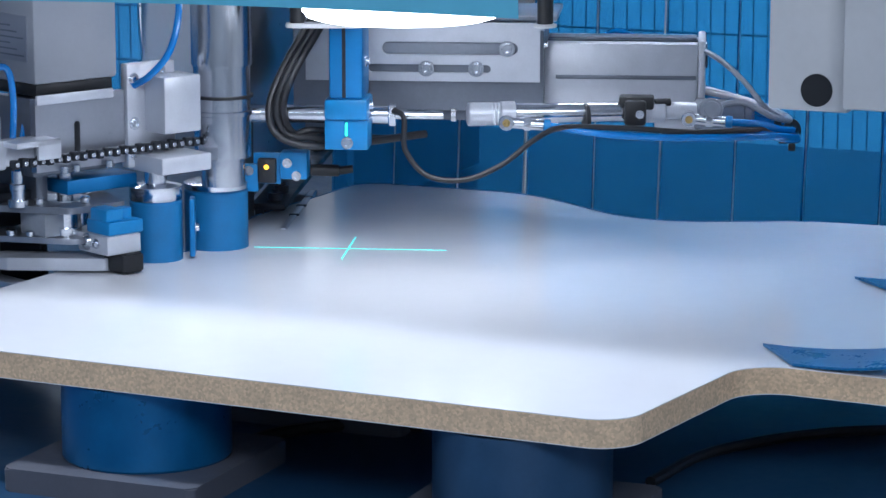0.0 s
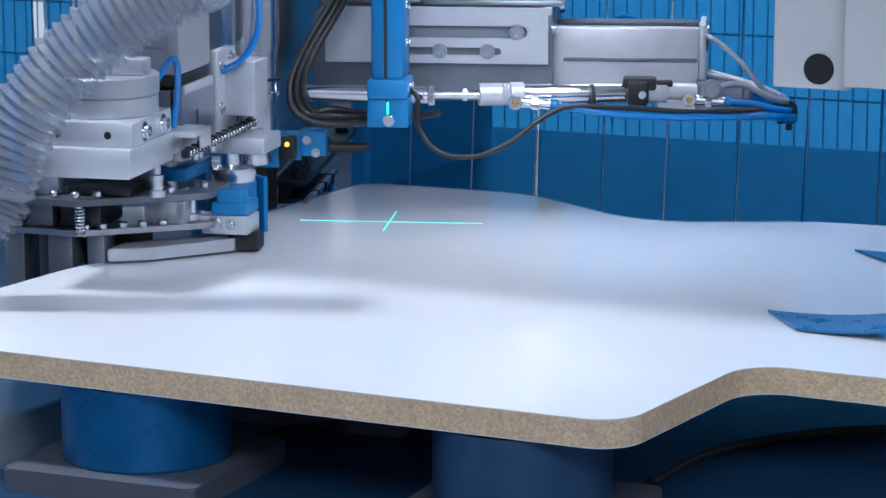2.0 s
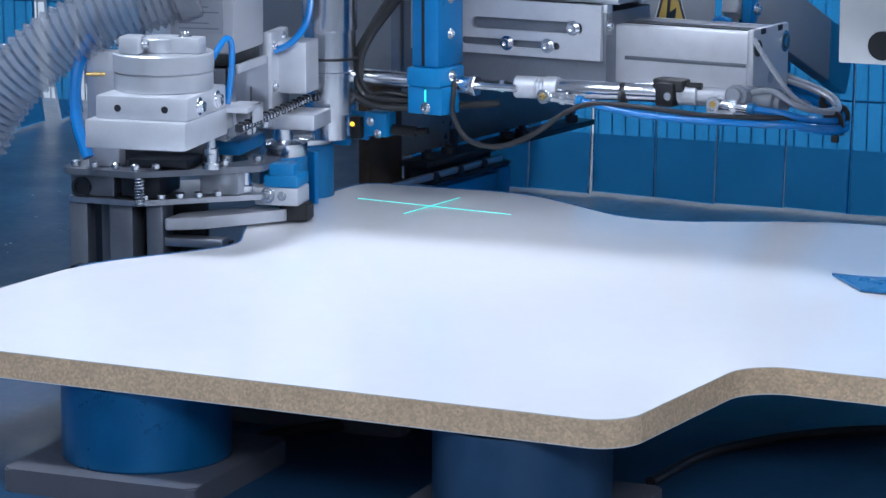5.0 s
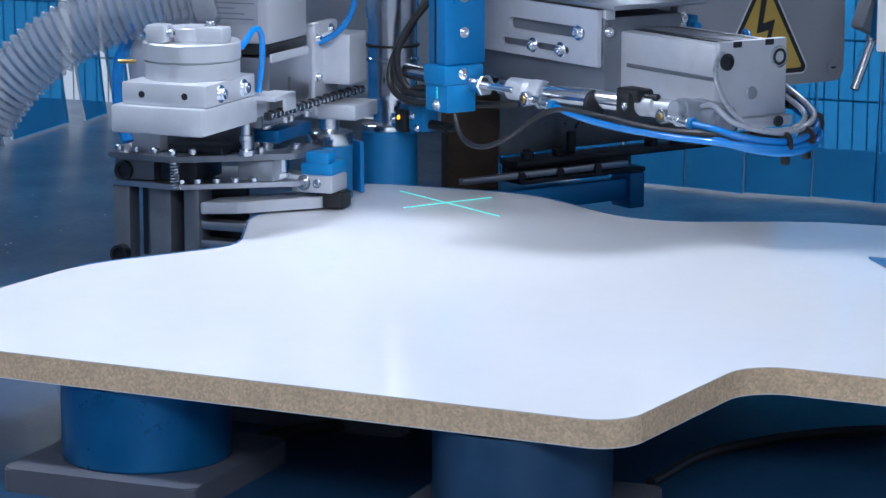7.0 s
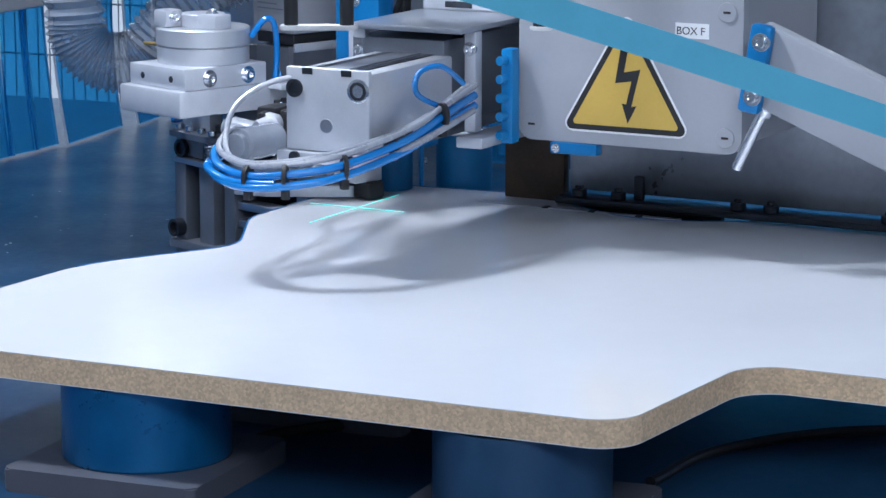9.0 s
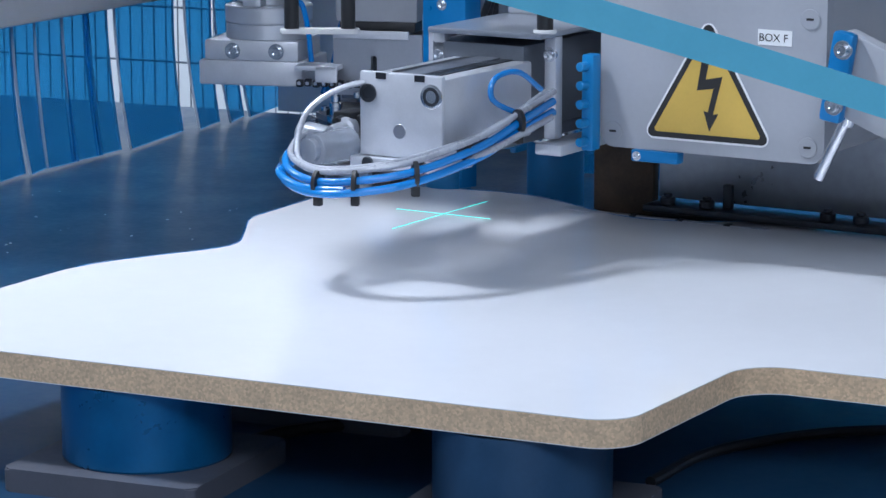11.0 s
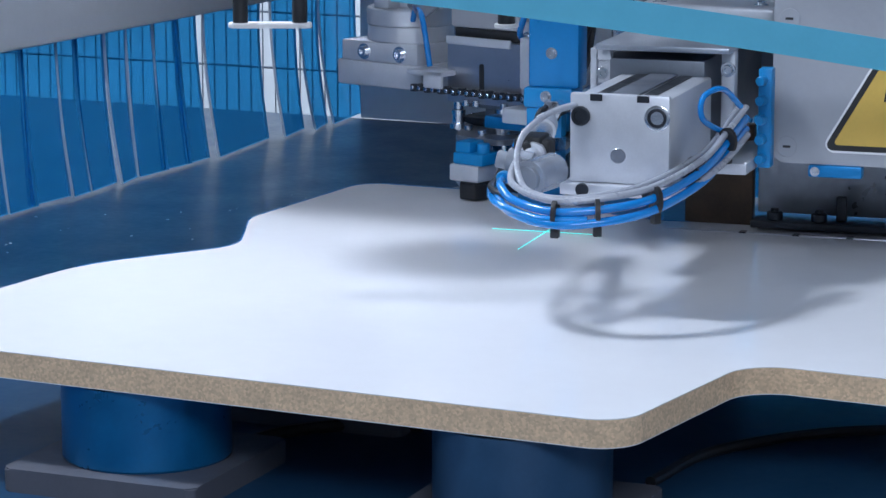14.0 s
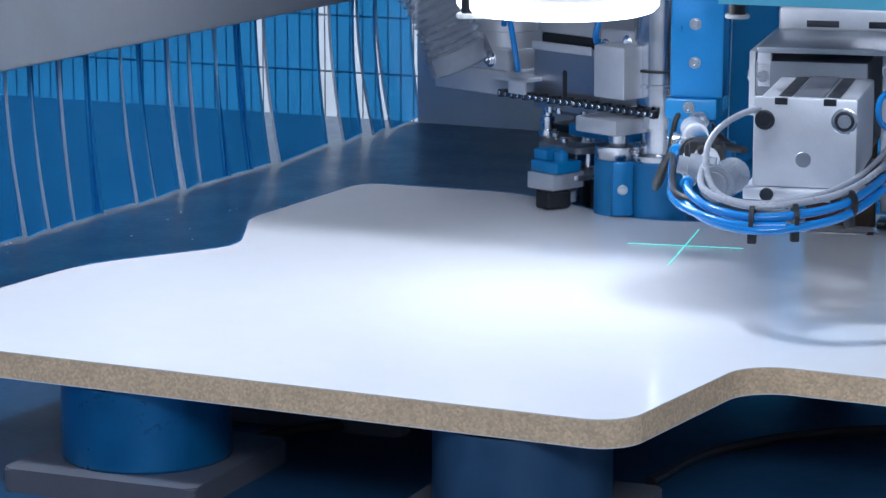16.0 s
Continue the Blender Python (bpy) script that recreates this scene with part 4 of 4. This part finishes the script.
part("blue_tube", tube([(-0.056, -0.135, 0.325), (-0.046, -0.122, 0.345), (-0.042, -0.112, 0.34), (-0.044, -0.106, 0.31), (-0.050, -0.104, 0.272)], 0.0035, 10), TUBEB, unit)
part("blue_tube", tube([(-0.030, 0.09, 0.43), (-0.014, 0.082, 0.39), (-0.012, 0.068, 0.35), (-0.024, 0.052, 0.325), (-0.046, 0.046, 0.312)], 0.0038, 10), TUBEB, unit)
part("blue_tube", tube([(-0.215, -0.09, 0.34), (-0.225, -0.11, 0.30), (-0.222, -0.12, 0.25), (-0.205, -0.13, 0.21)], 0.007, 10), TUBEB, unit)
tab = part("blue_tab", moved(box(-0.012, 0.012, -0.003, 0.003, 0.128, 0.190, 0.002), Matrix.Translation((-0.020, 0.100, 0)) @ Matrix.Rotation(radians(140), 4, "Z")), BLUE, unit, "blue roller guard plate")
part("screw", screw((-0.0180, 0.1024, 0.158), (0.64, 0.77, 0), 0.004, 0.004), STEEL, tab)


# ---- what moves ----
def motions():
    gantry = (
        (0.0, -0.240, 2.994), (0.5, -0.237, 3.026), (1.0, -0.234, 3.060), (1.5, -0.228, 3.100), (2.0, -0.219, 3.140),
        (2.5, -0.207, 3.174), (3.0, -0.192, 3.207), (3.5, -0.177, 3.237), (4.0, -0.161, 3.266), (6.5, -0.095, 3.388),
        (7.0, -0.082, 3.408), (7.5, -0.071, 3.428), (8.0, -0.058, 3.446), (8.5, -0.040, 3.459), (9.0, -0.016, 3.463),
        (11.5, 0.102, 3.362), (12.0, 0.121, 3.338), (12.5, 0.139, 3.310), (13.0, 0.156, 3.285), (13.5, 0.171, 3.262),
        (14.0, 0.185, 3.241), (14.5, 0.197, 3.217), (15.0, 0.208, 3.193), (15.5, 0.219, 3.168), (16.0, 0.231, 3.143))
    walk(hood, [(t, pose(x, y, 0, 0, 0, -25.5)) for t, x, y in gantry])
    late = [
        (6.5, -0.092, 3.425), (7.0, -0.066, 3.452), (7.5, -0.043, 3.450), (8.0, -0.022, 3.441), (8.5, -0.001, 3.432), (9.0, 0.026, 3.421),
        (11.5, 0.154, 3.340), (12.0, 0.169, 3.318), (12.5, 0.189, 3.287), (13.0, 0.205, 3.261), (13.5, 0.214, 3.248), (14.0, 0.222, 3.236),
        (14.5, 0.229, 3.229), (15.0, 0.236, 3.222), (15.5, 0.241, 3.218), (16.0, 0.247, 3.214)]
    early = [
        (0.0, -0.246, 3.020), (0.5, -0.248, 3.050), (1.0, -0.250, 3.085), (1.5, -0.252, 3.120), (2.0, -0.252, 3.155), (2.5, -0.248, 3.190), (3.0, -0.238, 3.225),
        (3.5, -0.222, 3.260), (4.0, -0.205, 3.295)]
    walk(press, [(t, pose(x, y, 0, 0, 0, 0)) for t, x, y in early + late])
    walk(pillar, [(t, pose(x + 0.004, y, 0, 0, 0, 0)) for t, x, y in [row for row in gantry if row[0] < 5] + late])
    slide = (
        (0.0, -0.262, 3.436), (4.0, -0.262, 3.436), (6.3, -0.243, 3.424), (6.5, -0.238, 3.422), (7.0, -0.216, 3.4137), (7.5, -0.1927, 3.4056), (8.0, -0.1705, 3.392),
        (8.5, -0.1473, 3.3839), (9.0, -0.1206, 3.3755), (11.5, 0.0148, 3.3015), (12.0, 0.0418, 3.2837), (12.5, 0.0656, 3.2741), (13.0, 0.0894, 3.2622),
        (13.5, 0.1094, 3.2478), (14.0, 0.135, 3.2388), (14.5, 0.162, 3.2219), (15.0, 0.1891, 3.2077), (15.5, 0.2114, 3.1963), (16.0, 0.2338, 3.182))
    walk(side, [(t, pose(x, y, 0, 0, 0, -25.5)) for t, x, y in slide])
    stroke = (
        (0.0, -0.0260, -0.0097), (0.5, -0.0102, -0.0075), (1.0, -0.0019, -0.0053), (1.5, 0.0006, -0.0041), (2.0, 0.0020, -0.0060), (2.5, 0.0046, -0.0103),
        (3.0, 0.0078, -0.0139), (3.5, 0.0092, -0.0146), (4.0, 0.0076, -0.0121), (6.5, 0.0148, -0.0184), (7.0, 0.0169, -0.0088), (7.5, 0.0157, -0.0020),
        (8.0, 0.0071, 0.0016), (8.5, -0.0014, 0.0004), (9.0, -0.0031, -0.0035), (11.5, -0.0031, -0.0012), (12.0, -0.0047, -0.0044), (12.5, -0.0145, -0.0115),
        (13.0, -0.0272, -0.0186), (13.5, -0.0377, -0.0207), (14.0, -0.0424, -0.0189), (14.5, -0.0342, -0.0126), (15.0, -0.0177, -0.0049), (15.5, -0.0029, -0.0007),
        (16.0, 0.0092, 0.0012))
    walk(laser, [(t, pose(x, y, 0, 0, 0, 0)) for t, x, y in stroke])
    swing = (
        (0.0, -0.0752, 3.0064, -5.1), (0.5, -0.0780, 3.0447, -7.7), (1.0, -0.0738, 3.0971, -4.4), (1.5, -0.0659, 3.1475, -1.3), (2.0, -0.0619, 3.1665, -6.1),
        (2.5, -0.0605, 3.1775, -13.2), (3.0, -0.0579, 3.1886, -20.6), (3.5, -0.0531, 3.2025, -25.4), (4.0, -0.0439, 3.2232, -28.7), (6.5, 0.0195, 3.3308, -38.9),
        (7.0, 0.0033, 3.3018, -55.8), (7.5, -0.0340, 3.2732, -74.4), (8.0, -0.0737, 3.2529, -92.5), (8.5, -0.1029, 3.2457, -108.4), (9.0, -0.1000, 3.2454, -118.1),
        (11.5, 0.0181, 3.1910, -123.7), (12.0, 0.0306, 3.1739, -127.0), (12.5, 0.0532, 3.1406, -120.1), (13.0, 0.0704, 3.1118, -118.2), (13.5, 0.0907, 3.0815, -114.1),
        (14.0, 0.1187, 3.0494, -108.3), (14.5, 0.1505, 3.0270, -102.7), (15.0, 0.1880, 3.0248, -97.9), (15.5, 0.2224, 3.0195, -101.0), (16.0, 0.2630, 3.0212, -104.0))
    walk(arm, [(t, pose(x, y, 0, 0, 0, a)) for t, x, y, a in swing])
    follow = (
        (0.0, -0.3259, 2.8683, -47.4), (0.5, -0.3071, 2.8873, -47.7), (1.0, -0.2767, 2.9122, -43.3), (1.5, -0.2420, 2.9507, -30.6), (2.0, -0.2070, 2.9917, -13.5),
        (2.5, -0.1872, 3.0254, -3.1), (3.0, -0.1723, 3.0585, 1.4), (3.5, -0.1664, 3.0903, 1.1), (4.0, -0.1675, 3.1189, -3.7), (6.5, -0.1336, 3.2287, -23.0),
        (7.0, -0.1223, 3.2497, -22.9), (7.5, -0.1146, 3.2756, -22.6), (8.0, -0.1018, 3.2945, -24.5), (8.5, -0.0900, 3.3108, -32.6), (9.0, -0.0859, 3.3135, -47.0),
        (11.5, -0.0593, 3.3898, -109.8), (12.0, -0.0363, 3.3685, -111.6), (12.5, -0.0109, 3.3552, -112.2), (13.0, 0.0083, 3.3446, -115.1), (13.5, 0.0225, 3.3208, -120.5),
        (14.0, 0.0345, 3.3050, -128.3), (14.5, 0.0655, 3.2924, -129.0), (15.0, 0.0905, 3.2617, -137.6), (15.5, 0.1049, 3.2733, -137.1), (16.0, 0.1229, 3.2479, -137.6))
    walk(unit, [(t, pose(x, y, 0, 0, 0, a)) for t, x, y, a in follow])
    glow = (
        (0.0, -0.040, 2.775, 0.414), (0.5, 0.040, 2.80, 0.419), (1.0, 0.080, 2.85, 0.438), (1.5, 0.085, 2.95, 0.49), (2.5, 0.085, 3.0, 0.50), (7.0, -0.05, 3.03, 0.51), (9.0, -0.17, 2.98, 0.53), (12.5, -0.22, 2.935, 0.62),
        (14.0, -0.19, 2.915, 0.57), (14.5, -0.15, 2.88, 0.50), (15.0, -0.045, 2.835, 0.420), (15.5, 0.040, 2.80, 0.418), (16.0, 0.113, 2.77, 0.420))
    walk(lamp, [(t, pose(x, y, z, 0, 0, 0)) for t, x, y, z in glow])
    rods = (
        (0.0, 0.107, 2.95, 0.375), (1.0, 0.107, 3.0, 0.40), (2.0, 0.107, 3.02, 0.46), (7.0, 0.10, 3.0, 0.47), (8.0, 0.10, 2.96, 0.42), (9.0, 0.102, 2.93, 0.375), (12.5, 0.105, 2.83, 0.380), (13.0, 0.075, 2.80, 0.392),
        (14.0, 0.062, 2.755, 0.397), (14.5, 0.124, 2.73, 0.395), (15.0, 0.240, 2.67, 0.389), (15.5, 0.275, 2.70, 0.400), (16.0, 0.285, 2.73, 0.409))
    walk(stops, [(t, pose(x, y, z, 0, 0, 0)) for t, x, y, z in rods])
    sway = (
        (0.0, -0.584, 2.850, 0.445, -38), (0.5, -0.526, 2.850, 0.399, -38), (1.0, -0.413, 2.750, 0.368, -40), (1.5, -0.336, 2.700, 0.363, -42), (2.0, -0.363, 2.720, 0.364, -44),
        (2.5, -0.385, 2.800, 0.354, -45), (3.0, -0.408, 2.960, 0.332, -45), (3.5, -0.415, 3.000, 0.335, -42), (4.0, -0.431, 3.050, 0.336, -38), (6.5, -0.432, 3.200, 0.328, -30),
        (7.0, -0.425, 3.220, 0.335, -28), (7.5, -0.374, 3.250, 0.358, -26), (8.0, -0.342, 3.290, 0.373, -27), (8.5, -0.281, 3.340, 0.382, -26), (9.0, -0.246, 3.400, 0.387, -24),
        (9.5, -0.216, 3.430, 0.427, -20), (11.5, -0.268, 3.450, 0.472, 0), (14.5, -0.099, 3.420, 0.467, 40), (15.0, -0.089, 3.400, 0.460, 46), (15.5, -0.074, 3.380, 0.442, 48),
        (16.0, -0.058, 3.360, 0.428, 50))
    walk(hose_thing, [(t, pose(x, y, z, 0, a, 0)) for t, x, y, z, a in sway])
    feed = (
        (0.0, -0.49, 0.450, -1.6), (0.5, -0.46, 0.456, -1.0), (1.0, -0.30, 0.474, 1.0), (1.5, 0.0, 0.510, 3.0), (4.0, 0.22, 0.52, 10.0), (6.5, 0.30, 0.50, 14.0), (7.5, 0.32, 0.47, 15.0),
        (8.0, 0.32, 0.43, 15.5), (8.5, 0.31, 0.385, 16.0), (9.0, 0.29, 0.364, 16.5), (11.5, 0.28, 0.385, 14.0), (12.5, 0.27, 0.393, 11.0), (13.5, 0.27, 0.405, 8.0),
        (14.5, 0.27, 0.408, 5.2), (15.0, 0.28, 0.416, 3.5), (15.5, 0.36, 0.423, 2.6), (16.0, 0.58, 0.430, 2.0))
    walk(tape, [(t, pose(x, 2.66, z, 0, a, 0)) for t, x, z, a in feed])


motions()
